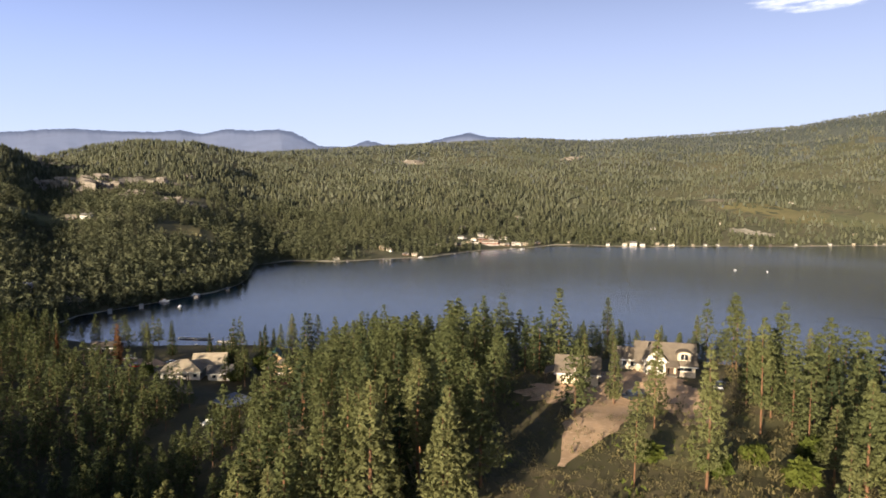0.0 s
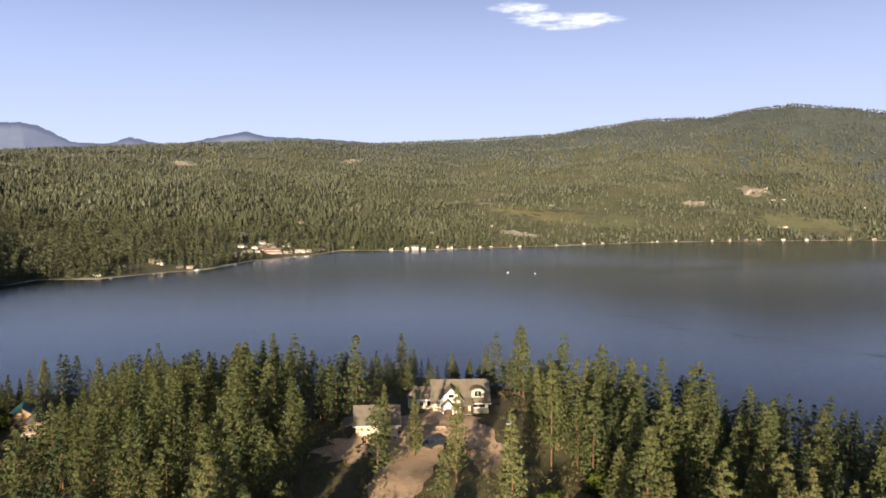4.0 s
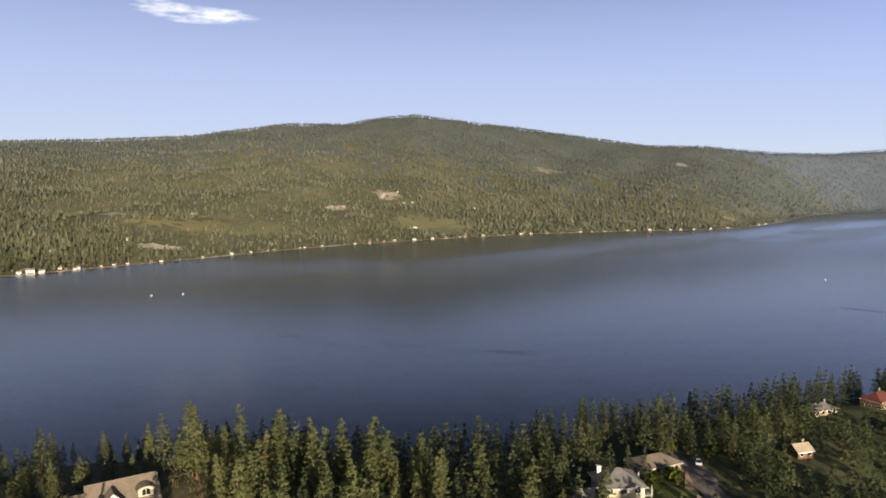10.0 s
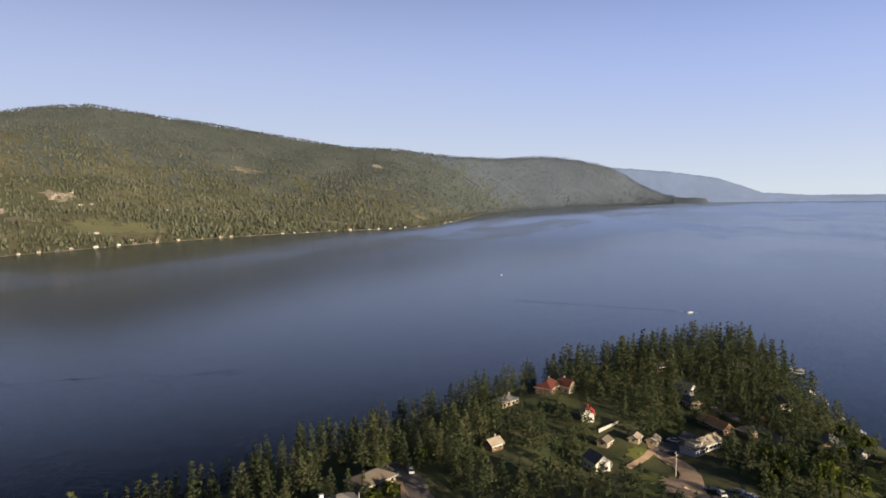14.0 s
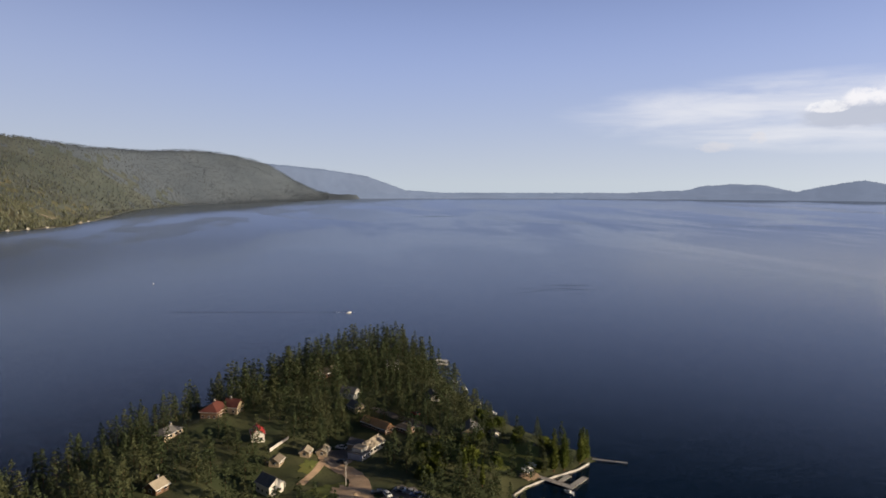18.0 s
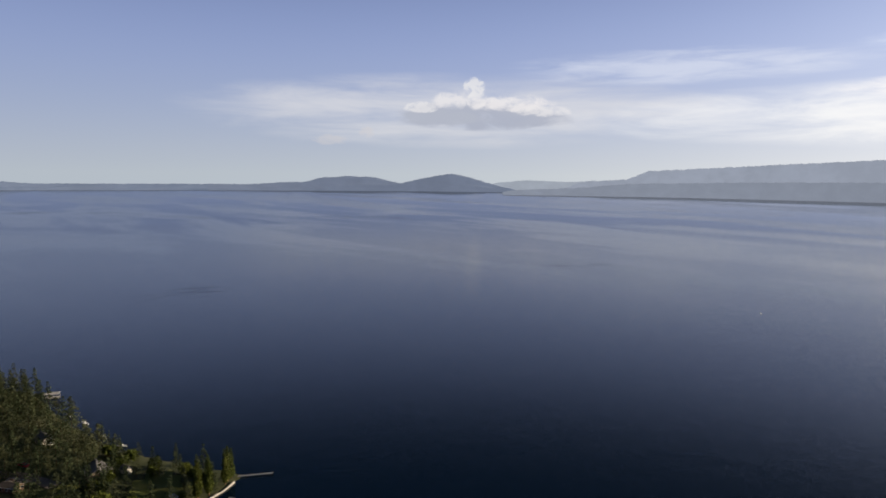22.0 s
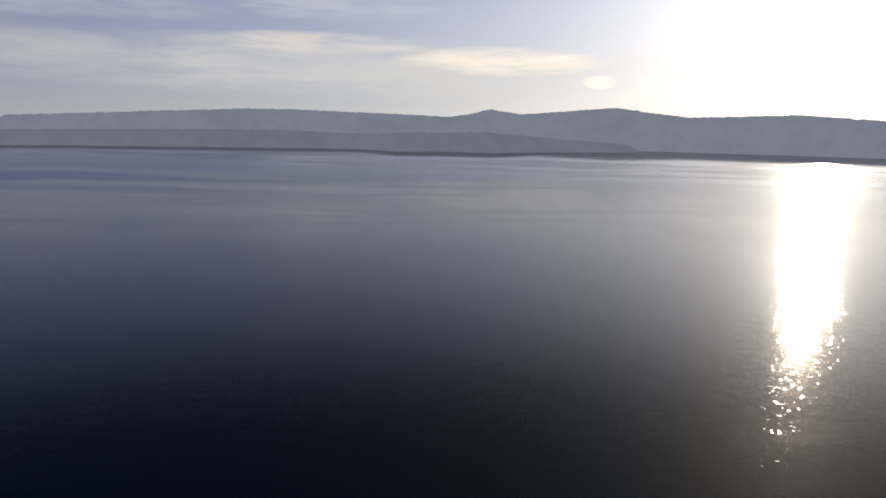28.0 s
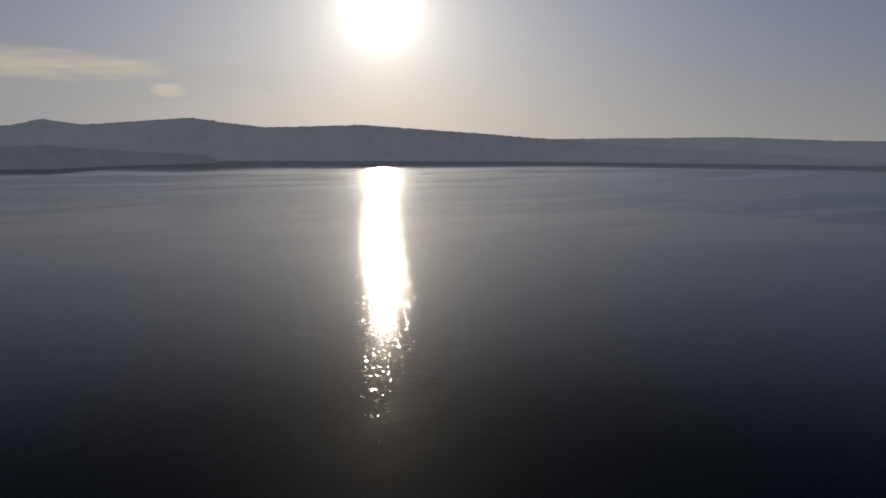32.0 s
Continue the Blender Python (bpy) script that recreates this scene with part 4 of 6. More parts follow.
CAR_PAINTS = [car_paint(n, c) for n, c in (("white_car_paint", (0.75, 0.75, 0.74)), ("red_car_paint", (0.55, 0.02, 0.02)), ("dark_car_paint", (0.03, 0.035, 0.045)),
                                            ("silver_car_paint", (0.42, 0.43, 0.45)), ("blue_car_paint", (0.05, 0.09, 0.22)))]


def gz(x, y):
    return float(ground_height(np.array([x]), np.array([y]))[0])


def rest(x, y, r):
    """Lowest and mean height of the ground under a thing of that radius."""
    a = np.linspace(0, math.tau, 9)[:-1]
    h = ground_height(np.append(x + np.cos(a) * r, x), np.append(y + np.sin(a) * r, y))
    return float(h.min()), float(h.mean())


def window(parent, x, y, z, w, h, face, label=""):
    """A window on a wall that looks towards face: 'f' -y, 'b' +y, 'l' -x, 'r' +x."""
    e = 0.05
    def bx(a0, a1, z0, z1, o0, o1):
        lo, hi = min(o0, o1), max(o0, o1)
        if face in "fb":
            s = -1 if face == "f" else 1
            lo, hi = sorted((y + s * o0, y + s * o1))
            return box(x + a0, x + a1, lo, hi, z + z0, z + z1)
        s = -1 if face == "l" else 1
        lo, hi = sorted((x + s * o0, x + s * o1))
        return box(lo, hi, y + a0, y + a1, z + z0, z + z1)
    win = part("window", bx(-w / 2 - 0.12, w / 2 + 0.12, -0.12, h + 0.12, -0.05, e), M_TRIM, parent, label)
    part("pane", bx(-w / 2, w / 2, 0, h, -0.02, e + 0.03), M_GLASS, win)
    if w > 1.3:
        part("mullion", bx(-0.04, 0.04, 0, h, 0.0, e + 0.06), M_TRIM, win)
    return win


def door(parent, x, y, w, h, face, mat, z=0.0):
    s = {"f": (0, -1), "b": (0, 1), "l": (-1, 0), "r": (1, 0)}[face]
    if s[0] == 0:
        lo, hi = sorted((y - s[1] * 0.05, y + s[1] * 0.07))
        d = part("door", box(x - w / 2, x + w / 2, lo, hi, z, z + h), mat, parent)
        lo, hi = sorted((y + s[1] * 0.07, y + s[1] * 0.13))
        part("door_handle", box(x + w * 0.35, x + w * 0.42, lo, hi, z + 1.0, z + 1.12), M_METAL, d)
    else:
        lo, hi = sorted((x - s[0] * 0.05, x + s[0] * 0.07))
        d = part("door", box(lo, hi, y - w / 2, y + w / 2, z, z + h), mat, parent)
    return d


def gable_block(t, w, d, eave, ridge, wall, roof, over=0.5, x0=0.0, y0=0.0, z0=0.0, along="x", base=-1.6):
    """Walls with gable ends and two roof slabs; the ridge runs along x or y."""
    if along == "x":
        m = Matrix.Identity(4)
        L, D = w, d
    else:
        m = Matrix.Rotation(math.pi / 2, 4, "Z")
        L, D = d, w
    m = Matrix.Translation((x0, y0, z0)) @ m
    prof = [(-D / 2, base), (D / 2, base), (D / 2, eave), (0, ridge - 0.12), (-D / 2, eave)]
    bm = loft([[(-L / 2, a, b) for a, b in prof], [(L / 2, a, b) for a, b in prof]])
    bm.transform(m)
    part("wall", bm, wall, t)
    sl = (ridge - eave) / (D / 2)
    for s in (-1, 1):
        e = D / 2 + over
        bm = slab([(-L / 2 - over, s * e, ridge - sl * e + 0.1), (L / 2 + over, s * e, ridge - sl * e + 0.1), (L / 2 + over, 0, ridge + 0.1), (-L / 2 - over, 0, ridge + 0.1)])
        bm.transform(m)
        r = part("roof", bm, roof, t)
        bm = box(-L / 2 - over, L / 2 + over, s * e - 0.06, s * e + 0.06, ridge - sl * e - 0.24, ridge - sl * e + 0.12)
        bm.transform(m)
        part("fascia", bm, M_TRIM, r)
    bm = box(-L / 2 - over, L / 2 + over, -0.14, 0.14, ridge + 0.02, ridge + 0.17)
    bm.transform(m)
    part("ridge_cap", bm, roof, t)


def hip_block(t, w, d, eave, ridge, wall, roof, over=0.7, x0=0.0, y0=0.0, base=-1.6):
    part("wall", box(x0 - w / 2, x0 + w / 2, y0 - d / 2, y0 + d / 2, base, eave), wall, t)
    a, b, k = w / 2 + over, d / 2 + over, max(0.2, (w - d) / 2)
    z = eave - 0.15
    c = [(x0 - a, y0 - b, z), (x0 + a, y0 - b, z), (x0 + a, y0 + b, z), (x0 - a, y0 + b, z)]
    p, q = (x0 - k, y0, ridge), (x0 + k, y0, ridge)
    for pts in ((c[0], c[1], q, p), (c[1], c[2], q), (c[2], c[3], p, q), (c[3], c[0], p)):
        part("roof", slab(pts, 0.2), roof, t)
    for pts in ((x0 - a, x0 + a, y0 - b, y0 - b + 0.1), (x0 - a, x0 + a, y0 + b - 0.1, y0 + b), (x0 - a, x0 - a + 0.1, y0 - b, y0 + b), (x0 + a - 0.1, x0 + a, y0 - b, y0 + b)):
        part("fascia", box(*pts, z - 0.3, z + 0.02), M_TRIM, t)


def facade_windows(t, w, d, eave, faces="fblr", storeys=1, size=(1.2, 1.2), z0=1.0, step=3.0):
    for st in range(storeys):
        z = z0 + st * 2.7
        if z + size[1] > eave:
            break
        for f in faces:
            run = w if f in "fb" else d
            n = max(1, int(run // step))
            for i in range(n):
                u = (i + 0.5) / n * run - run / 2
                if f in "fb":
                    window(t, u, (-d / 2 if f == "f" else d / 2), z, *size, f)
                else:
                    window(t, (-w / 2 if f == "l" else w / 2), u, z, *size, f)


def chimney(t, x, y, z0, z1, mat=None, s=0.45):
    c = part("chimney", box(x - s, x + s, y - s * 0.8, y + s * 0.8, z0, z1), mat or M_STONE, t)
    part("chimney_cap", box(x - s - 0.1, x + s + 0.1, y - s * 0.8 - 0.1, y + s * 0.8 + 0.1, z1, z1 + 0.15), M_TRIM if mat else M_METAL, c)


def place(t, x, y, rot, r=5.0, z=None, lift=0.0):
    lo, mean = rest(x, y, r)
    t.matrix_basis = pose(x, y, (mean if z is None else z) + lift, 0, 0, rot)
    return t


def simple_house(name, label, x, y, rot, w, d, eave, ridge, wall, roof, kind="gable", storeys=1, ch=None, faces="fblr", porch=None, group="", lift=0.0, category="house", size=1.0):
    t = new(name)
    (hip_block if kind == "hip" else gable_block)(t, w, d, eave, ridge, wall, roof)
    facade_windows(t, w, d, eave, faces, storeys)
    door(t, w * 0.18, -d / 2, 1.0, 2.05, "f", M_DARKWOOD)
    if ch:
        chimney(t, ch[0], ch[1], eave, ridge + 1.0, ch[2] if len(ch) > 2 else None)
    if porch:
        pw, pd = porch
        part("porch_deck", box(-pw / 2, pw / 2, -d / 2 - pd, -d / 2, -0.6, 0.15), M_DECK, t)
        part("porch_roof", slab([(-pw / 2, -d / 2 - pd, 2.4), (pw / 2, -d / 2 - pd, 2.4), (pw / 2, -d / 2, 2.9), (-pw / 2, -d / 2, 2.9)], 0.12), roof, t)
        for px in (-pw / 2 + 0.15, pw / 2 - 0.15):
            part("post", box(px - 0.08, px + 0.08, -d / 2 - pd + 0.1, -d / 2 - pd + 0.26, 0.15, 2.4), M_TRIM, t)
    place(t, x, y, rot, max(w, d) * 0.45, None, lift)
    t.scale = (size, size, size)
    return tagged(t, label, category, group)


# ---- the large house on the hill ----
def great_house():
    t = new("lake_house")
    gable_block(t, 13.4, 10, 3.5, 9.2, M_CREAM, M_SHINGLE, 0.6, x0=-2.0)
    # lower wing and its end turret
    gable_block(t, 4.4, 6.5, 3.7, 6.6, M_CREAM, M_SHINGLE, 0.45, x0=-10.6, y0=0.6)
    ring = lambda r, z: [(-13.2 + math.cos(math.radians(a)) * r, -1.0 + math.sin(math.radians(a)) * r, z) for a in range(30, 390, 60)]
    part("turret_wall", loft([ring(1.6, -1.5), ring(1.6, 3.6)]), M_CREAM, t)
    part("turret_roof", loft([ring(2.1, 3.5), ring(0.12, 6.4)]), M_SHINGLE, t)
    for a in (210, 270, 330):
        w = part("turret_window", box(-0.38, 0.38, -0.06, 0.06, 1.0, 2.7), M_GLASS, t)
        w.matrix_local = pose(-13.2 + math.cos(radians(a)) * 1.4, -1.0 + math.sin(radians(a)) * 1.4, 0, 0, 0, a + 90)
    # front gable with the entrance
    gable_block(t, 5.2, 3.4, 4.9, 8.6, M_WHITE, M_SHINGLE, 0.35, x0=-4.4, y0=-4.6, along="y")
    gable_block(t, 2.8, 2.0, 3.1, 4.9, M_WHITE, M_SHINGLE, 0.25, x0=-5.2, y0=-7.2, along="y")
    entry = part("entry_arch", loft([[(-5.2 + math.cos(i * math.pi / 12) * 1.0, -8.35 + k * 0.2, 1.2 + math.sin(i * math.pi / 12) * 1.0) for i in range(13)] + [(-6.2, -8.35 + k * 0.2, -0.2), (-4.2, -8.35 + k * 0.2, -0.2)][::1] for k in (0, 1)]), M_DARKWOOD, t)
    # arched dormer
    dx, dy = 2.2, -3.5
    arch = [(dx - 1.5, 4.6), (dx + 1.5, 4.6), (dx + 1.5, 6.4)] + [(dx + 1.5 * math.cos(a), 6.4 + 1.1 * math.sin(a)) for a in (0.6, 1.1, 1.57, 2.04, 2.54)] + [(dx - 1.5, 6.4)]
    dorm = part("dormer", prism(arch, dy - 1.0, dy + 3.0), M_CREAM, t)
    roof = [(dx - 1.9, 6.2), (dx - 1.7, 6.2)] + [(dx + 1.7 * math.cos(a), 6.3 + 1.3 * math.sin(a)) for a in (2.54, 2.04, 1.57, 1.1, 0.6)] + [(dx + 1.7, 6.2), (dx + 1.9, 6.2)] + \
           [(dx + 2.0 * math.cos(a), 6.3 + 1.6 * math.sin(a)) for a in (0.5, 1.1, 1.57, 2.04, 2.64)]
    part("dormer_roof", prism(roof, dy - 1.4, dy + 3.0), M_SHINGLE, dorm)
    glass = [(dx - 0.8, 4.9), (dx + 0.8, 4.9), (dx + 0.8, 6.3)] + [(dx + 0.8 * math.cos(a), 6.3 + 0.7 * math.sin(a)) for a in (0.7, 1.57, 2.44)] + [(dx - 0.8, 6.3)]
    pane = part("dormer_pane", prism(glass, dy - 1.06, dy - 0.9), M_GLASS, dorm)
    part("mullion", box(dx - 0.05, dx + 0.05, dy - 1.1, dy - 0.98, 4.9, 7.0), M_TRIM, pane)
    for x, w in ((2.2, 3.4),):
        window(t, x, -5.0, 1.3, w, 1.7, "f")
    for x in (-11.4, -9.6):
        window(t, x, -2.65, 1.0, 0.9, 1.7, "f")
    for x in (-3.0,):
        window(t, x, -6.3, 1.0, 0.9, 1.9, "f")
    window(t, -4.4, -6.3, 5.3, 1.3, 1.1, "f")
    for y in (-3, 0, 3):
        window(t, 4.7, y, 1.2, 1.3, 1.6, "r")
    for x in (-7, -3.5, 0, 3):
        window(t, x, 5.0, 1.0, 2.0, 2.0, "b")
    part("stone_skirt", box(0.6, 4.76, -5.12, -4.9, -1.6, 0.9), M_STONE, t)
    part("porch_deck", box(-2.2, 0.5, -7.6, -5.0, -1.4, 0.1), M_STONE, t)
    part("porch_roof", slab([(-2.2, -7.9, 3.2), (0.8, -7.9, 3.2), (0.8, -5.0, 4.6), (-2.2, -5.0, 4.6)], 0.2), M_SHINGLE, t)
    for x in (-1.9, 0.4):
        part("porch_post", box(x - 0.18, x + 0.18, -7.5, -7.14, 0.1, 3.1), M_DARKWOOD, t)
    door(t, -0.8, -5.0, 1.3, 2.6, "f", M_DARKWOOD, 0.1)
    t.matrix_basis = pose(50.6, 147.5, 31.2, 0, 0, -15)
    t.scale = (0.9, 0.9, 0.63)
    return tagged(t, "large cream house with brown shingle roofs and white gable", "house")


great_house()


def garage():
    t = new("garage")
    gable_block(t, 10, 8, 3.0, 5.9, M_CREAM, M_SHINGLE, 0.7)
    for x in (-2.4, 2.4):
        g = part("garage_door", box(x - 1.5, x + 1.5, -4.08, -3.9, 0.0, 2.3), M_CREAM, t)
        for k in range(4):
            part("panel", box(x - 1.4, x + 1.4, -4.12, -4.06, 0.08 + k * 0.56, 0.56 + k * 0.56), M_CREAM, g)
    window(t, -5, 0, 1.0, 1.2, 1.2, "l")
    window(t, 0, -4, 3.0, 1.0, 0.8, "f")
    part("lean_to_roof", slab([(-8.2, -3.6, 2.1), (-5.1, -3.6, 2.9), (-5.1, 3.6, 2.9), (-8.2, 3.6, 2.1)], 0.15), M_SHINGLE, t)
    for y in (-3.3, 3.3):
        part("post", box(-8.0, -7.84, y - 0.08, y + 0.08, -1.2, 2.1), M_DARKWOOD, t)
    place(t, 27.2, 134.8, -13, 3, 31.9)
    t.scale = (0.8, 0.8, 0.85)
    tagged(t, "cream detached garage with brown shingle roof under pines", "garage")


garage()

# ---- houses of the peninsula ----
def hip_house():
    t = new("hip_roof_house")
    hip_block(t, 10.5, 9.5, 5.4, 8.4, M_CREAM, M_GREYROOF)
    facade_windows(t, 10.5, 9.5, 5.4, "fblr", 2, (1.5, 1.3), 0.9, 3.2)
    chimney(t, -4.0, 2.6, 5.0, 7.9, M_TRIM, 0.5)
    part("balcony_floor", box(5.2, 7.4, -4.6, 4.6, 2.5, 2.7), M_DECK, t)
    rail = part("balcony_rail", box(7.3, 7.4, -4.6, 4.6, 3.5, 3.65), M_TRIM, t)
    for i in range(11):
        y = -4.5 + i * 0.9
        part("baluster", box(7.32, 7.38, y - 0.03, y + 0.03, 2.7, 3.5), M_TRIM, rail)
    for y in (-4.4, 4.4):
        part("post", box(7.15, 7.35, y - 0.1, y + 0.1, -1.5, 5.2), M_TRIM, t)
    door(t, 1.6, -4.75, 1.0, 2.1, "f", M_DARKWOOD)
    place(t, 149.3, 95.2, -42, 5)
    return tagged(t, "cream two-storey house with grey hip roof and white chimney", "house")


hip_house()
simple_house("garage", "small grey-roofed garage beside the hip roof house", 139.5, 98.5, -42, 7, 6, 2.6, 5.0, M_CREAM, M_GREYROOF, faces="lr", category="garage")
simple_house("low_house", "low brown-roofed house at the end of the road", 176.5, 98.5, -25, 14, 9, 3.0, 5.2, M_TANWALL, M_SHINGLE, "hip", porch=(4, 2), size=0.9)
simple_house("cabin", "small timber cabin with a bright tan roof", 219, 71.5, -32, 6.4, 5.4, 2.7, 4.6, M_BROWNWALL, M_TANROOF, ch=(1.6, 0.8), size=0.85)
simple_house("grey_house", "grey-roofed house near the shore", 275, 80, -30, 12, 7.5, 3.0, 5.0, M_TANWALL, M_GREYROOF, "hip", ch=(2.5, 0), size=0.85)
simple_house("red_roof_house", "large house with dark red roof among pines", 297, 65, -18, 15, 10, 4.6, 8.0, M_BROWNWALL, M_REDROOF, "hip", 1, (2, 1), size=0.75)
simple_house("red_roof_wing", "gabled wing with red roof and pale end wall", 300, 57.5, 65, 8, 7, 4.2, 7.6, M_TANWALL, M_REDROOF, ch=(1.5, 0), category="house", size=0.8)
simple_house("red_cottage", "white cottage with a bright red metal roof", 266.5, 44.5, 10, 7, 6, 4.2, 6.8, M_WHITE, M_BRIGHTRED, storeys=1, size=0.82)
simple_house("white_house", "white gabled house with grey roof and deck", 225.5, 37, 40, 9.5, 7.5, 4.6, 7.4, M_WHITE, M_GREYROOF, storeys=1, porch=(5, 2.6), size=0.78)
simple_house("brown_shed", "small outbuilding with a brown roof", 246, 36, -20, 6, 5, 2.5, 4.0, M_TANWALL, M_SHINGLE, category="shed", size=0.8)
simple_house("tan_shed", "small tan-roofed workshop by the lane", 253, 25.5, -15, 5.5, 4.5, 2.5, 3.9, M_TANWALL, M_TANROOF, category="shed", size=0.8)
simple_house("tan_garage", "low tan garage by the lane", 256, 19, -15, 6.5, 5, 2.5, 3.8, M_TANWALL, M_TANROOF, category="garage", size=0.8)
simple_house("brown_lodge", "lodge with orange-brown gabled roof", 277, -6, 38, 11, 6.5, 3.2, 6.0, M_BROWNWALL, M_RUSTROOF, size=0.72)
simple_house("brown_lodge_wing", "second gabled wing with orange-brown roof", 283, -1.2, 38, 10, 6, 3.2, 5.7, M_BROWNWALL, M_RUSTROOF, size=0.72)
simple_house("lodge_annex", "flat dark annex beside the lodge", 275.5, -15.5, 38, 9, 6, 2.8, 3.7, M_BROWNWALL, M_SHINGLE, size=0.75)
simple_house("dark_long_house", "long dark timber house with brown roof among the firs", 352, 18, -50, 17, 8, 3.2, 5.6, M_BROWNWALL, M_SHINGLE, size=0.85)
simple_house("point_house", "white-fronted house near the point", 372, -20, 70, 9, 7, 5.2, 7.6, M_WHITE, M_GREYROOF, storeys=2, size=0.68)
simple_house("pale_cottage", "small cottage with pale gable under firs", 318, 6, 60, 7, 6, 2.8, 5.0, M_WHITE, M_GREYROOF)
simple_house("wood_cottage", "small timber cottage under firs", 302, 4, 30, 6, 5, 2.6, 4.4, M_TANWALL, M_GREYROOF)
simple_house("shore_cabin", "low cabin by the water", 316, -34, 10, 7, 5, 2.6, 4.2, M_WHITE, M_GREYROOF)
simple_house("lawn_house", "grey house beside the lawn", 269, -42, -10, 10, 7, 2.8, 5.0, M_TANWALL, M_GREYROOF, porch=(4, 2))
simple_house("garden_shed", "small white garden shed", 269.5, -52.5, 20, 3, 2.5, 2.2, 3.2, M_WHITE, M_GREYROOF, faces="f", category="shed")


def long_house():
    t = new("long_house")
    gable_block(t, 14, 7, 3.2, 5.6, M_WHITE, M_TANROOF, 0.5, x0=3)
    part("annex_wall", box(-11, -4, -4.6, 3.8, -1.5, 3.0), M_BLUEWALL, t)
    part("flat_roof", box(-11.3, -3.6, -4.9, 4.1, 3.0, 3.3), M_GREYROOF, t)
    part("upper_room", box(-9.4, -4.2, -3.0, 2.2, 3.3, 5.0), M_WHITE, t)
    part("upper_roof", box(-9.7, -3.9, -3.3, 2.5, 5.0, 5.2), M_TANROOF, t)
    gable_block(t, 6, 8, 2.9, 4.6, M_TANWALL, M_GREYROOF, 0.4, x0=2, y0=7.2, along="y")
    for x in (-1.5, 1.5, 4.5, 7.5):
        window(t, x, -3.5, 1.0, 1.6, 1.3, "f")
    for x in (-9.5, -7.5, -5.5):
        window(t, x, -4.6, 1.0, 1.2, 1.4, "f")
    door(t, 9, -3.5, 1.0, 2.05, "f", M_DARKWOOD)
    place(t, 257, 2, -38, 7)
    t.scale = (0.8, 0.8, 0.85)
    return tagged(t, "long white house with tan roof and pale blue flat-roofed annex", "house")


long_house()

# ---- houses by the bay ----
def open_shed():
    t = new("open_shed")
    part("roof", slab([(-4.8, -3.6, 2.6), (4.8, -3.6, 2.6), (4.8, 3.6, 3.6), (-4.8, 3.6, 3.6)], 0.18), M_BLUEROOF, t)
    for i in range(13):
        x = -4.8 + i * 0.8
        part("seam", slab([(x - 0.04, -3.6, 2.68), (x + 0.04, -3.6, 2.68), (x + 0.04, 3.6, 3.68), (x - 0.04, 3.6, 3.68)], 0.06), M_BLUEROOF, t)
    part("back_wall", box(-4.6, 4.6, 3.2, 3.4, -1.5, 3.4), M_BROWNWALL, t)
    for x in (-4.5, -1.5, 1.5, 4.5):
        for y, h in ((-3.4, 2.5), (0, 3.0)):
            part("post", box(x - 0.12, x + 0.12, y - 0.12, y + 0.12, -1.5, h), M_DARKWOOD, t)
    place(t, -57.7, 185.3, 67, 4)
    tagged(t, "open shed with a blue-grey metal roof", "shed")


open_shed()
simple_house("barn", "dark red-roofed barn behind the metal shed", -50, 203, 65, 10, 6, 2.6, 4.0, M_BROWNWALL, M_DARKRED, faces="f", category="barn")
simple_house("cream_house", "cream hip-roofed house by the bay", -90, 234, 8, 13, 10, 3.2, 6.2, M_WHITE, M_TANROOF, "hip", porch=(6, 2.4))
simple_house("cream_house_upper", "cream house with tan gable roof", -84, 244, 8, 11, 8, 3.4, 6.6, M_CREAM, M_TANROOF)
simple_house("pale_cottage", "pale cottage among shrubs by the bay", -77.5, 235, 15, 8, 6, 2.8, 4.8, M_WHITE, M_GREYROOF)
simple_house("teal_roof_house", "house with teal metal roof and lit porch", -62, 251, 100, 9, 7, 4.2, 7.0, M_YELLOW, M_TEALROOF, storeys=1)
simple_house("boat_store", "low brown boat store beside the water", -139, 279, 5, 11, 7, 3.0, 4.6, M_BROWNWALL, M_SHINGLE, category="shed")
simple_house("shore_house", "grey-roofed house on the far side of the bay", -258, 415, 20, 13, 9, 4.0, 6.6, M_TANWALL, M_BLUEROOF)
simple_house("shore_house", "tan house above the bay shore", -221, 405, 15, 12, 8, 3.4, 6.2, M_TANWALL, M_TANROOF)


def gambrel_house():
    t = new("gambrel_house")
    prof = [(-3.6, -1.4), (3.6, -1.4), (3.6, 2.9), (2.5, 5.3), (0, 6.6), (-2.5, 5.3), (-3.6, 2.9)]
    part("wall", prism(prof, -4.5, 4.5), M_YELLOW, t)
    line = [(-4.1, 2.5), (-2.75, 5.45), (0, 6.85), (2.75, 5.45), (4.1, 2.5)]
    for (a, b), (c, d) in zip(line, line[1:]):
        part("roof", slab([(a, -5.0, b), (c, -5.0, d), (c, 5.0, d), (a, 5.0, b)], 0.18), M_SHINGLE, t)
    for x in (-1.9, 0, 1.9):
        window(t, x, -4.5, 0.9, 1.0, 1.2, "f")
    for x in (-1.0, 1.0):
        window(t, x, -4.5, 3.5, 0.9, 1.1, "f")
    part("gable_trim", slab([(-3.7, -4.62, 2.95), (3.7, -4.62, 2.95), (3.7, -4.5, 3.05), (-3.7, -4.5, 3.05)], 0.2), M_TRIM, t)
    place(t, -55.5, 238, 6, 4)
    tagged(t, "yellow timber house with gambrel roof lit by the sun", "house")


gambrel_house()


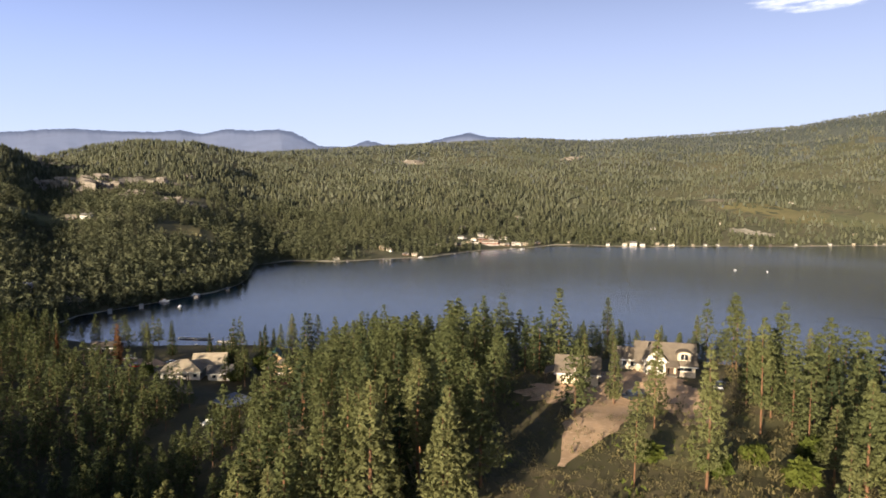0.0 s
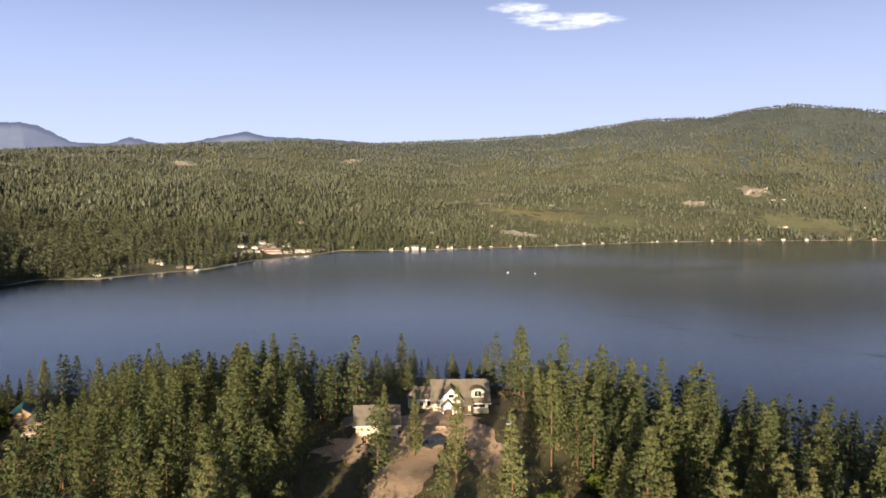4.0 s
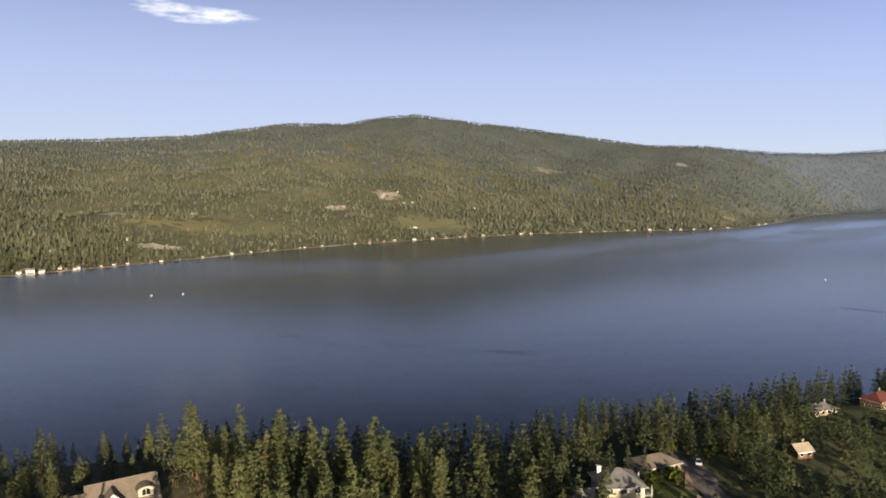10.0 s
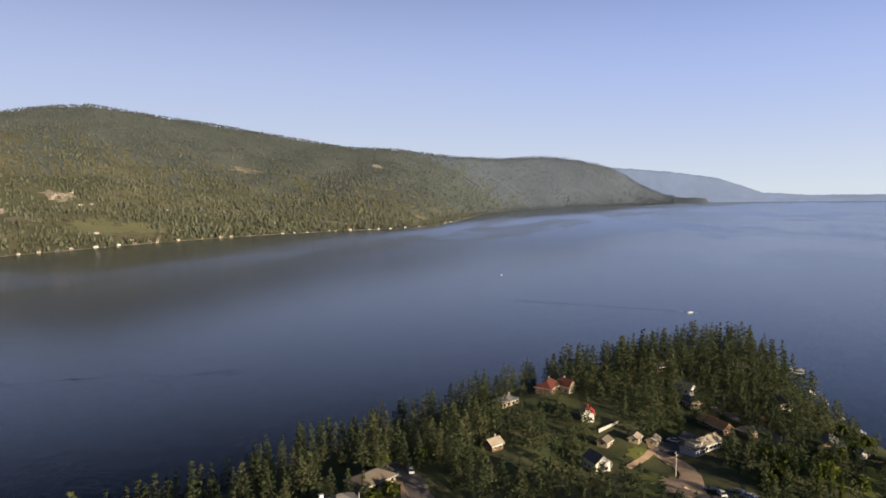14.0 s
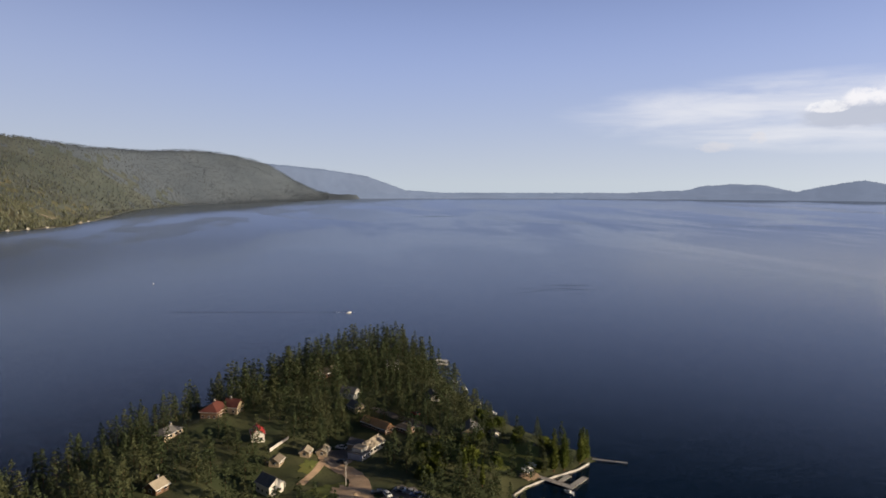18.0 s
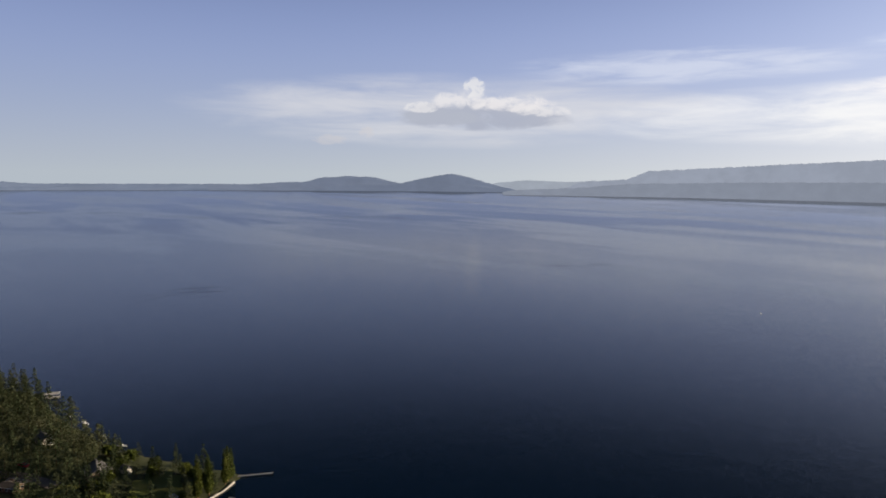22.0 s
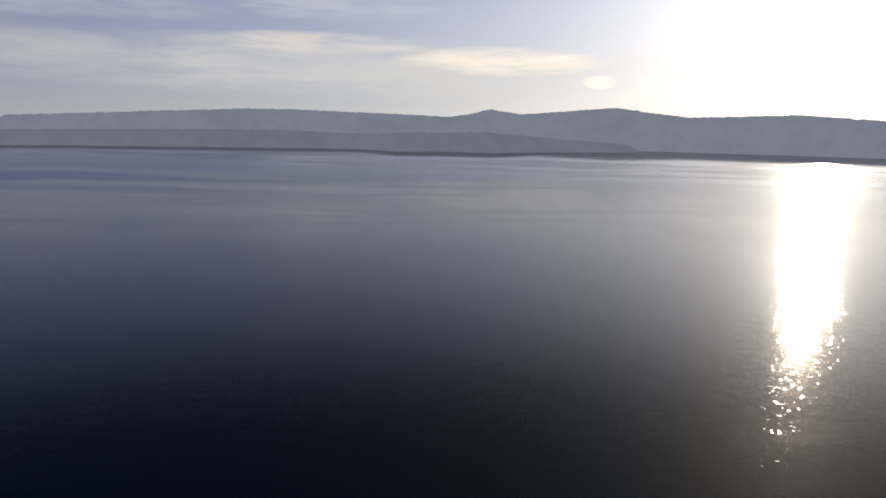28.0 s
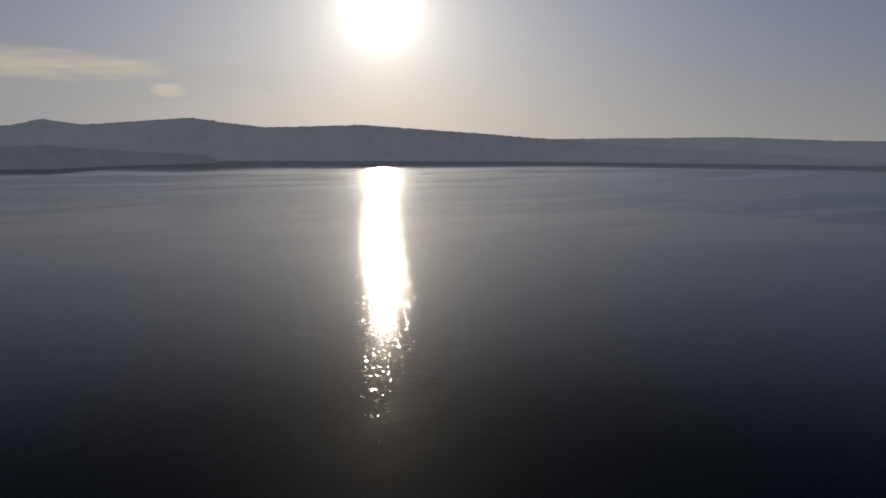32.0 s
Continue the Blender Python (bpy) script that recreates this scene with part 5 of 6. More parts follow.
# ---- roads, lawns and bare ground, laid over the land ----
def ribbon(name, label, pts, width, mat, category="road", lift=0.14, cross=5, fade=0.0):
    pts = np.array(pts, float)
    seg = np.hypot(*np.diff(pts, axis=0).T)
    s = np.concatenate([[0], np.cumsum(seg)])
    n = max(8, int(s[-1] / 1.5))
    u = np.linspace(0, s[-1], n)
    c = np.stack([np.interp(u, s, pts[:, 0]), np.interp(u, s, pts[:, 1])], -1)
    for _ in range(6):
        c[1:-1] = (c[:-2] + 2 * c[1:-1] + c[2:]) / 4
    d = np.gradient(c, axis=0)
    d /= np.linalg.norm(d, axis=1, keepdims=True)
    side = np.stack([-d[:, 1], d[:, 0]], -1)
    rows = []
    wob = smooth_noise(u, u * 0.3, 6, 8) * 0.16 * width
    full = (width + wob) * np.clip(u / max(fade, 0.01), 0.12, 1)
    for k in np.linspace(-0.5, 0.5, cross):
        p = c + side * (full * k)[:, None]
        rows.append(np.column_stack([p, ground_height(p[:, 0], p[:, 1]) + lift]))
    v = np.concatenate(rows)
    i, j = np.meshgrid(np.arange(cross - 1), np.arange(n - 1), indexing="ij")
    f = np.stack([i * n + j, i * n + j + 1, (i + 1) * n + j + 1, (i + 1) * n + j], -1).reshape(-1, 4)[:, ::-1]
    return tagged(new(name, mesh_from(name, v, f, mat, True)), label, category, kind="structure")


def patch(name, label, x, y, rx, ry, rot, mat, lift=0.10, step=1.6, kind="structure", category="ground", rough=0.18):
    """An uneven oval of other ground laid on the land."""
    nr, na = max(4, int(max(rx, ry) / step)), 44
    a = np.linspace(0, math.tau, na, endpoint=False)
    edge = 1 + rough * smooth_noise(np.cos(a) * 3, np.sin(a) * 3, 2.2, int(abs(x * 7 + y)) % 1000) * 2
    k = np.linspace(0.02, 1, nr)[:, None]
    ux, uy = np.cos(a) * edge * rx * k, np.sin(a) * edge * ry * k
    c, s = math.cos(radians(rot)), math.sin(radians(rot))
    px, py = x + ux * c - uy * s, y + ux * s + uy * c
    v = np.stack([px, py, ground_height(px, py) + lift], -1).reshape(-1, 3)
    f = ring_faces(nr, na)[:, ::-1]
    me = mesh_from(name, v, [f[:, ::-1], np.arange(na)[None, :]], mat, True)
    return tagged(new(name, me), label, category, kind=kind)


ribbon("road_drive", "sandy gravel drive up to the lake house", [(17, 95), (23, 107), (29.5, 119), (36, 132), (41, 142)], 9, M_DIRT, fade=16)
patch("ground_forecourt", "sandy forecourt before the lake house", 40, 134, 9, 10, 20, M_DIRT, 0.2, rough=0.35)
patch("ground_sand_bank", "bare sandy bank beside the lake house", 45, 123, 4.5, 12, -5, M_DIRT, 0.16, rough=0.4)
patch("ground_garage_yard", "sandy yard before the garage", 24, 128, 8, 6, 0, M_DIRT, 0.18, rough=0.35)
patch("ground_clearing", "rough grass clearing on the hill", 42, 102, 15, 9, 0, M_DRYGRASS, 0.08)
patch("ground_slope", "dry grassy slope between pines", 62, 112, 14, 10, 0, M_DRYGRASS, 0.08)
ribbon("road_cul_de_sac", "worn asphalt lane bending round a garden", [(196, 99), (189, 95), (182, 87), (173, 82), (166, 74), (158, 60)], 6.5, M_ASPHALT)
ribbon("pavement_verge", "pale gravel verge of the lane", [(186, 97), (178, 88), (169, 85), (161, 77), (154, 64)], 2.6, M_DIRT, "verge", 0.1)
patch("lawn_hip_house", "mown lawn beside the hip roof house", 161, 90, 7, 5, -30, M_GRASS)
patch("lawn_front", "sunlit mown lawn by the lane", 164, 85, 5, 3.5, -30, M_GRASS, 0.12)
ribbon("road_lane", "grey lane past the long house", [(305, -3), (296, -12), (284, -21), (268, -28)], 5, M_ASPHALT)
ribbon("road_village", "gravel lane through the houses", [(262, 18), (250, 18), (238, 9), (226, 6), (214, 7), (203, 4), (188, -6)], 6.5, M_DIRT)
patch("ground_yard", "asphalt yard beside the long house", 254, 12, 9, 6, -35, M_ASPHALT, 0.16)
patch("lawn_village", "mown lawn between the lanes", 217, 18, 11, 8, -20, M_GRASS, 0.12)
patch("lawn_strip", "mown strip of lawn by the garages", 243, 23.5, 6.5, 4, -20, M_GRASS, 0.12)
ribbon("pavement_path", "pale path across the lawn", [(250, 19), (240, 21.5), (228, 27)], 2.6, M_DIRT, "path", 0.2)
patch("ground_bare", "bare reddish earth beside the lane", 216, 9, 11, 6, 20, M_DIRT, 0.18, rough=0.3)
patch("ground_parking", "dark asphalt car park", 211, -7, 10, 7, -15, M_ASPHALT, 0.16)
patch("lawn_shore", "mown lawn by the water", 251, -57, 15, 9, -25, M_GRASS)
patch("lawn_park", "shaded lawn behind the trees", 256, -26, 13, 10, -25, M_GRASS)
patch("lawn_bank", "grassy bank above the water", 244, -46, 9, 8, -25, M_GRASS, 0.09)
patch("lawn_dock", "grass by the dock", 240, -62, 9, 6, -60, M_GRASS, 0.12)
patch("ground_landing", "gravel landing at the dock", 231, -56, 4, 3.5, -40, M_DIRT, 0.2)
patch("ground_dry_yard", "dry yellow grass before the metal shed", -50, 171, 10, 3.5, 35, M_DRYGRASS, 0.12)
ribbon("road_bay", "pale lane between the bay houses", [(-150, 258), (-128, 256), (-112, 252), (-98, 248), (-90, 226), (-78, 205)], 4.5, M_ASPHALT)
patch("ground_boat_yard", "gravel yard by the bay", -118, 262, 14, 6, -10, M_DIRT, 0.12)
patch("lawn_gambrel", "grassy slope beside the gambrel house", -48, 262, 10, 14, 20, M_FIELD, 0.1)
FIELDS = [M_TANROCK, M_TANROCK, M_DRYGRASS, M_FIELD, M_SAND, M_TANROCK, M_TANROCK, M_FIELD, M_TANROCK, M_TANROCK, M_ROCK, M_ROCK, M_ROCK, M_ROCK, M_ROCK, M_ROCK, M_DRYGRASS, M_FIELD, M_FIELD]
bare = random.Random(12)
for (fa, fd, fw, fr), fm in zip(CLEARINGS[:19], FIELDS):
    for k in range(3):
        ga, gd = fa + fw * bare.uniform(-0.6, 0.6), fd + fr * bare.uniform(-0.6, 0.6)
        patch("ground_clearing_far", "bare rock on the wooded hillside" if fm in (M_ROCK, M_TANROCK) else "open field on the wooded hillside", -math.sin(radians(ga)) * gd, math.cos(radians(ga)) * gd,
              fd * radians(fw) * bare.uniform(0.35, 0.6) * (1.25 if fm in (M_FIELD, M_DRYGRASS) else 1.0), fr * bare.uniform(0.3, 0.55) * (1.5 if fm in (M_FIELD, M_DRYGRASS) else 1.0), fa, fm, 0.9 + 0.12 * k, 7, rough=0.5)


def rock_outcrop(x, y, width, seed):
    """Weathered crags breaking out of the wooded slope."""
    rng = random.Random(seed)
    bm = bmesh.new()
    for _ in range(int(7 + width / 5)):
        u, w = rng.uniform(-0.5, 0.5) * width, rng.uniform(-0.28, 0.28) * width
        away = math.hypot(x, y)
        cx, cy = x - y / away * u + x / away * w, y + x / away * u + y / away * w
        r = rng.uniform(2.5, 6.0) * min(1.5, width / 40 + 0.4)
        c = Vector((cx, cy, gz(cx, cy) + r * 0.2))
        pts = [bm.verts.new(c + Vector((rng.gauss(0, 1) * r, rng.gauss(0, 1) * r, rng.uniform(-1.4, 1.2) * r))) for _ in range(11)]
        bmesh.ops.convex_hull(bm, input=pts)
    loose = [v for v in bm.verts if not v.link_faces]
    bmesh.ops.delete(bm, geom=loose, context="VERTS")
    me = bpy.data.meshes.new("rock_outcrop")
    bm.to_mesh(me)
    bm.free()
    me.materials.append(M_CRAG)
    tagged(new("rock_outcrop", me), "pale weathered crag on the wooded hillside", "rock", "crags on the hill")


M_CRAG = mottled("weathered_crag", (0.30, 0.265, 0.225), (0.19, 0.165, 0.135), 0.08, 0.95, 0.6, (0.12, 0.12, 0.075), 0.6, 0.5)
for seed, (ox, oy, ow) in enumerate(((-580, 1057, 56), (-512, 1035, 46), (-817, 1429, 34), (-478, 1149, 30), (-419, 986, 18), (-373, 952, 34), (-444, 961, 28), (-460, 1227, 20), (-883, 1480, 36), (-700, 1290, 40),
                                     (-560, 1110, 34), (-600, 1030, 30), (-92, 2035, 60), (408, 2209, 60), (1078, 1378, 40), (1305, 1424, 50))):
    rock_outcrop(ox, oy, ow, seed)


def beach():
    az = np.arange(-74, 33, 0.12)
    rs = spline(az, SHORE, 1)
    rows = []
    w = (1.7 + np.clip(smooth_noise(az, az * 0.5, 5, 4) + 0.1, 0, 1) * 8) * np.where(az > 13.5, 0.45, 1.0)
    for k in (-1.0, -0.3, 0.4, 1.0):
        r = rs + 1.5 + k * w
        px, py = -np.sin(np.radians(az)) * r, np.cos(np.radians(az)) * r
        rows.append(np.stack([px, py, np.maximum(ground_height(px, py), -0.2) + 0.22], -1))
    v = np.concatenate(rows)
    tagged(new("ground_beach", mesh_from("ground_beach", v, ring_faces(4, len(az), False), M_SAND, True)), "narrow pale beach along the far shore", "beach", kind="structure")


beach()


# ---- docks and boats ----
def dock(label, x, y, rot, runs, z=0.55, mat=None, group=""):
    """runs: x0, x1, y0, y1 of each deck."""
    t = new("dock")
    for x0, x1, y0, y1 in runs:
        d = part("deck", box(x0, x1, y0, y1, -0.12, 0.0), mat or M_DECK, t)
        part("edge_board", box(x0, x1, y0 - 0.05, y0 + 0.05, -0.25, 0.04), M_DECK, d)
        part("edge_board", box(x0, x1, y1 - 0.05, y1 + 0.05, -0.25, 0.04), M_DECK, d)
        n = max(2, int((x1 - x0) / 4) + 1)
        for i in range(n):
            for yy in (y0 + 0.15, y1 - 0.15):
                px = x0 + 0.15 + (x1 - x0 - 0.3) * i / (n - 1)
                part("pile", box(px - 0.1, px + 0.1, yy - 0.1, yy + 0.1, -2.5, 0.0 if mat else 0.35), M_DARKWOOD, d)
    t.matrix_basis = pose(x, y, z, 0, 0, rot)
    return tagged(t, label, "dock", group)


dock("pale L-shaped wooden dock with two boat slips", 231, -58.5, 220, [(-2, 16, -1.2, 1.2), (13.6, 16, 1.2, 10.5), (8.5, 10.5, 1.2, 8.0)])
dock("long narrow wooden pier off the point", 241.5, -86, 243, [(-1, 12.5, -0.4, 0.4)], 0.6)
dock("long pale dock in the bay", -127, 325, -6, [(0, 17, -1.1, 1.1)], 0.5)
dock("short dock in the bay", -106, 318, -10, [(0, 9, -0.9, 0.9)], 0.5)
dock("narrow dock running out into the bay", -150, 283, 105, [(0, 24, -0.8, 0.8)], 0.5)
for dx, dy, dl in ((-198, 322, 10), (-196, 334, 9), (-186, 312, 8)):
    dock("small slip dock at the head of the bay", dx, dy, -15, [(0, dl, -0.8, 0.8)], 0.5, group="slip docks")
for az_d, ln in ((26.2, 16), (24.0, 18), (20.0, 16), (17.6, 14), (8.0, 18), (5.0, 14), (-1.0, 20), (-5.2, 16), (-12.0, 18), (-19.0, 16), (-29.0, 18), (-45.0, 20)):
    rr0 = float(spline(np.array([az_d]), SHORE, 1)[0])
    dock("pale wooden dock on the far shore", -math.sin(radians(az_d)) * rr0, math.cos(radians(az_d)) * rr0, az_d - 90, [(-4, ln, -1.3, 1.3)], 0.6, group="far shore docks")


def seawall(points):
    """Low pale wall of concrete blocks along the water."""
    t = new("seawall")
    for (ax, ay), (bx, by) in zip(points, points[1:]):
        run = math.hypot(bx - ax, by - ay)
        n = max(1, int(run / 2.4))
        for i in range(n):
            u = (i + 0.5) / n
            b = part("block", box(-run / n / 2 + 0.03, run / n / 2 - 0.03, -0.24, 0.24, -0.8, 0.6 + 0.06 * ((i * 7) % 3), 0.05), M_DECK, t)
            b.matrix_local = pose(ax + (bx - ax) * u, ay + (by - ay) * u, 0, 0, 0, math.degrees(math.atan2(by - ay, bx - ax)))
    tagged(t, "pale concrete block wall along the grassy shore", "wall")


seawall([(196, -52), (206, -48.5), (217, -45.8), (223, -52.5), (226.2, -58.5), (230, -67), (233.8, -76), (238.5, -82.5)])


def make_boat():
    t = new("motorboat")
    def ring(x, w, z0, z1):
        return [(x, -w, z1), (x, -w * 0.7, z0 + 0.15), (x, 0, z0), (x, w * 0.7, z0 + 0.15), (x, w, z1)]
    part("hull", loft([ring(-3.2, 1.1, -0.3, 0.75), ring(0, 1.2, -0.35, 0.8), ring(2.2, 0.85, -0.25, 0.95), ring(3.5, 0.08, 0.3, 1.1)]), M_BOAT, t)
    part("cabin", loft([[(-0.9, -0.85, 0.75), (1.6, -0.6, 0.85), (1.6, 0.6, 0.85), (-0.9, 0.85, 0.75)], [(-0.8, -0.75, 1.75), (0.7, -0.6, 1.75), (0.7, 0.6, 1.75), (-0.8, 0.75, 1.75)]]), M_BOAT, t)
    part("windscreen", loft([[(1.64, -0.55, 0.95), (1.68, -0.55, 0.95), (1.68, 0.55, 0.95), (1.64, 0.55, 0.95)], [(0.76, -0.5, 1.7), (0.8, -0.5, 1.7), (0.8, 0.5, 1.7), (0.76, 0.5, 1.7)]]), M_GLASS, t)
    part("outboard", box(-3.7, -3.2, -0.25, 0.25, -0.2, 1.1, 0.05), M_RUBBER, t)
    part("deck", box(-3.0, -0.9, -0.95, 0.95, 0.55, 0.62), M_DECK, t)
    return tagged(t, "white motorboat moored on the calm lake", "boat", "boats on the lake")


boat = make_boat()
boat.matrix_basis = pose(288.6, 671.2, 0.1, 0, 0, 30)
boat.scale = (0.6, 0.6, 0.6)
for bx_, by_, br_, bs_ in ((312.6, 654.7, 60, 0.8), (775, 198, 20, 0.7), (569, -4, -75, 0.78), (1982, 441, 10, 0.8), (256.8, -570.7, 100, 0.5), (-123, -1183, 80, 0.7), (-163, 420, 80, 0.8),
                           (357, -52, 20, 1.0), (341, -55, 10, 1.0), (302, -60, 60, 0.9), (318, -57, 35, 0.8), (216, -66, 40, 0.8), (-112, 306, 15, 1.0), (-96, 309, 60, 0.9), (-181, 440, 30, 1.3), (-172, 470, 20, 1.4), (45, 938, 40, 0.8), (94, 948, 10, 0.8), (108, 938, 30, 1.1), (112, 942, 70, 0.8), (-26, 790, 20, 1.3), (278, 1012, 80, 0.9), (270, 1016, 30, 0.8), (8, 880, 50, 0.7), (-117, 738, 10, 0.8)):
    b = copy_thing(boat, pose(bx_, by_, 0.1, 0, 0, br_))
    b.scale = (bs_ * 0.75, bs_ * 0.75, bs_ * 0.75)
for bx_, by_, br_ in ((236, -57.5, 30), (238.5, -59.5, 35), (234.5, -55.5, 20), (-60, 172, 60)):
    b = copy_thing(boat, pose(bx_, by_, gz(bx_, by_) + 0.55, 0, 0, br_))
    b.scale = (0.65, 0.65, 0.65)
    tagged(b, "small white boat drawn up on the grass", "boat", "boats ashore")


def boathouse(x, y, rot, label):
    t = new("boathouse")
    part("platform", box(-5.5, 5.5, -3, 3, -0.1, 0.1), M_DECK, t)
    for px in (-5, 0, 5):
        for py in (-2.7, 2.7):
            part("post", box(px - 0.1, px + 0.1, py - 0.1, py + 0.1, -2.5, 2.6), M_TRIM, t)
    for s in (-1, 1):
        part("roof", slab([(-5.8, s * 3.4, 2.5), (5.8, s * 3.4, 2.5), (5.8, 0, 3.5), (-5.8, 0, 3.5)], 0.12), M_TRIM, t)
    t.matrix_basis = pose(x, y, 0.5, 0, 0, rot)
    t.scale = (0.62, 0.62, 0.8)
    tagged(t, label, "boathouse", "boathouses off the point")


boathouse(392, -52, 65, "white-roofed open boathouse standing in the water")


WAKE = [(571, -9), (598, 145)]


def wake():
    """A long low ripple trailing from the motorboat."""
    n = 60
    u = np.linspace(0, 1, n)
    cx, cy = WAKE[0][0] + (WAKE[1][0] - WAKE[0][0]) * u, WAKE[0][1] + (WAKE[1][1] - WAKE[0][1]) * u
    for name, mat, stop, wide, label in (("wake_ripple", M_RUFFLE, n, 2.2, "long dark ripple trailing behind the motorboat"), ("wake", M_BOAT, 7, 0.5, "short white wake behind the motorboat")):
        rows = [np.stack([cx + k * wide * (0.5 + 0.6 * u) + 0.6 * np.sin(u * 31) * u, cy, np.full(n, 0.05 if mat is M_BOAT else 0.03)], -1)[:stop] for k in (-1, 0, 1)]
        tagged(new(name, mesh_from(name, np.concatenate(rows), ring_faces(3, stop, False), mat, True)), label, "wake", kind="structure")


wake()


# ---- cars ----
def make_car(i):
    t = new("car")
    pa = CAR_PAINTS[i]
    def ring(z, x0, x1, w):
        return [(x0, -w, z), (x1, -w, z), (x1, w, z), (x0, w, z)]
    part("body", loft([ring(0.3, -2.2, 2.2, 0.85), ring(0.55, -2.3, 2.3, 0.9), ring(0.85, -2.25, 2.2, 0.88), ring(0.95, -2.1, 1.9, 0.82)]), pa, t)
    cab = part("cabin", loft([ring(0.95, -1.7, 1.05, 0.8), ring(1.45, -1.2, 0.35, 0.62)]), M_GLASS, t)
    part("roof", loft([ring(1.44, -1.22, 0.37, 0.64), ring(1.52, -1.05, 0.2, 0.55)]), pa, cab)
    for x in (-1.4, 1.4):
        for y in (-0.86, 0.86):
            w = part("wheel", loft([[(x + math.cos(a) * 0.33, y + s, 0.33 + math.sin(a) * 0.33) for a in np.linspace(0, math.tau, 13)[:-1]] for s in (-0.11, 0.11)]), M_RUBBER, t)
            part("hub", loft([[(x + math.cos(a) * 0.18, y + s, 0.33 + math.sin(a) * 0.18) for a in np.linspace(0, math.tau, 9)[:-1]] for s in (-0.13, 0.13)]), M_METAL, w)
    for y in (-0.6, 0.6):
        part("headlight", box(2.2, 2.32, y - 0.18, y + 0.18, 0.6, 0.75), M_TRIM, t)
    return tagged(t, ("white", "red", "dark", "silver", "blue")[i] + " parked car standing on open ground", "car", "parked cars")


CARS = [make_car(i) for i in range(5)]
spots = [(0, 213.5, -1.5, 20), (1, -116, 254.7, 10), (2, 215.5, 1.2, 80), (3, 214, -9, 70), (4, 210.5, -11, 70),
         (2, 216.5, -6.5, 70), (3, 208, -13.5, 70), (2, 206, -3.5, 20), (0, 263, 12, 60), (2, 55, 133, 60), (2, 36, 126, 30), (2, 185, 93.5, 30), (3, 188.5, 90.5, 30), (1, 293, -22, 40),
         (0, -105, 262, 15), (3, -123, 266, 0), (2, 279, -19, 40), (3, 282, -17, 40), (2, 248, 12, 50)]
used = set()
for i, cx, cy, cr in spots:
    m = pose(cx, cy, gz(cx, cy) + 0.2, 0, 0, cr)
    if i in used:
        copy_thing(CARS[i], m)
    else:
        CARS[i].matrix_basis = m
        used.add(i)


# ---- houses along the far shore ----
def make_far_house(wall, roof, hip):
    t = new("far_house")
    (hip_block if hip else gable_block)(t, 11, 8, 3.6, 6.2, wall, roof, 0.5)
    for x in (-3, 0, 3):
        window(t, x, -4, 1.0, 1.5, 1.4, "f")
    return t


FAR = [make_far_house(w, r, h) for w, r, h in ((M_WHITE, M_GREYROOF, False), (M_TANWALL, M_TANROOF, False), (M_WHITE, M_REDROOF, False), (M_BROWNWALL, M_GREYROOF, True), (M_WHITE, M_TANROOF, True))]
FAR_LABELS = ["white house with grey roof on the far shore", "tan house with pale roof on the far shore", "white house with red roof on the far shore",
              "dark timber house with hip roof on the far shore", "white house with tan hip roof on the far shore"]
far_used = set()


def far_house(i, x, y, rot, s=1.0):
    m = pose(x, y, rest(x, y, 5)[1], 0, 0, rot)
    if i in far_used:
        t = copy_thing(FAR[i], m)
    else:
        t = FAR[i]
        t.matrix_basis = m
        far_used.add(i)
    t.scale = (s, s, s)
    tagged(t, FAR_LABELS[i], "house", "houses of the far shore")


rng_h = random.Random(5)
# village cluster
VILLAGE = ((-187, 860, 4, 1.0), (-196, 862, 0, 0.8), (-211, 914, 1, 1.0), (-202, 905, 1, 0.7), (-118, 749, 4, 0.62), (-71, 823, 1, 0.9), (-64, 818, 4, 0.6), (-59, 842, 3, 0.8), (-44, 806, 3, 0.6), (-34, 803, 1, 0.55), (4, 898, 3, 0.9), (-6, 890, 1, 0.7),
           (14, 905, 1, 0.8), (22, 912, 3, 0.8), (29, 1054, 0, 0.9), (25, 976, 0, 0.7), (31, 982, 4, 0.5), (44, 978, 4, 0.7), (46, 952, 0, 0.6), (56, 1020, 0, 0.8), (66, 1012, 1, 0.7), (74, 1022, 3, 0.8), (85, 1021, 2, 0.8), (92, 1026, 4, 0.9),
           (84, 968, 1, 0.6), (92, 972, 3, 0.7), (110, 985, 4, 0.8), (118, 988, 1, 0.7), (104, 992, 0, 0.6), (132, 1201, 0, 0.9), (100, 978, 4, 0.55), (126, 996, 3, 0.8), (134, 1006, 1, 0.6), (36, 944, 1, 0.6), (28, 938, 4, 0.5), (54, 985, 3, 0.9), (70, 992, 3, 0.9), (140, 1014, 3, 0.7))
for vx, vy, vi, vs in VILLAGE:
    far_house(vi, vx, vy, math.degrees(math.atan2(-vx, vy)) + rng_h.uniform(-30, 30), vs)
for a, d, i, s in ((-15.6, 1066, 0, 0.9), (-14.9, 1061, 4, 0.6), (-16.3, 1064, 0, 0.65), (-17.4, 1082, 1, 0.6), (-13.6, 1056, 0, 0.5), (-18.6, 1088, 4, 0.55), (-15.2, 1075, 1, 0.6), (-10.4, 1064, 1, 0.5)):
    far_house(i, -math.sin(radians(a)) * d, math.cos(radians(a)) * d, a, s)


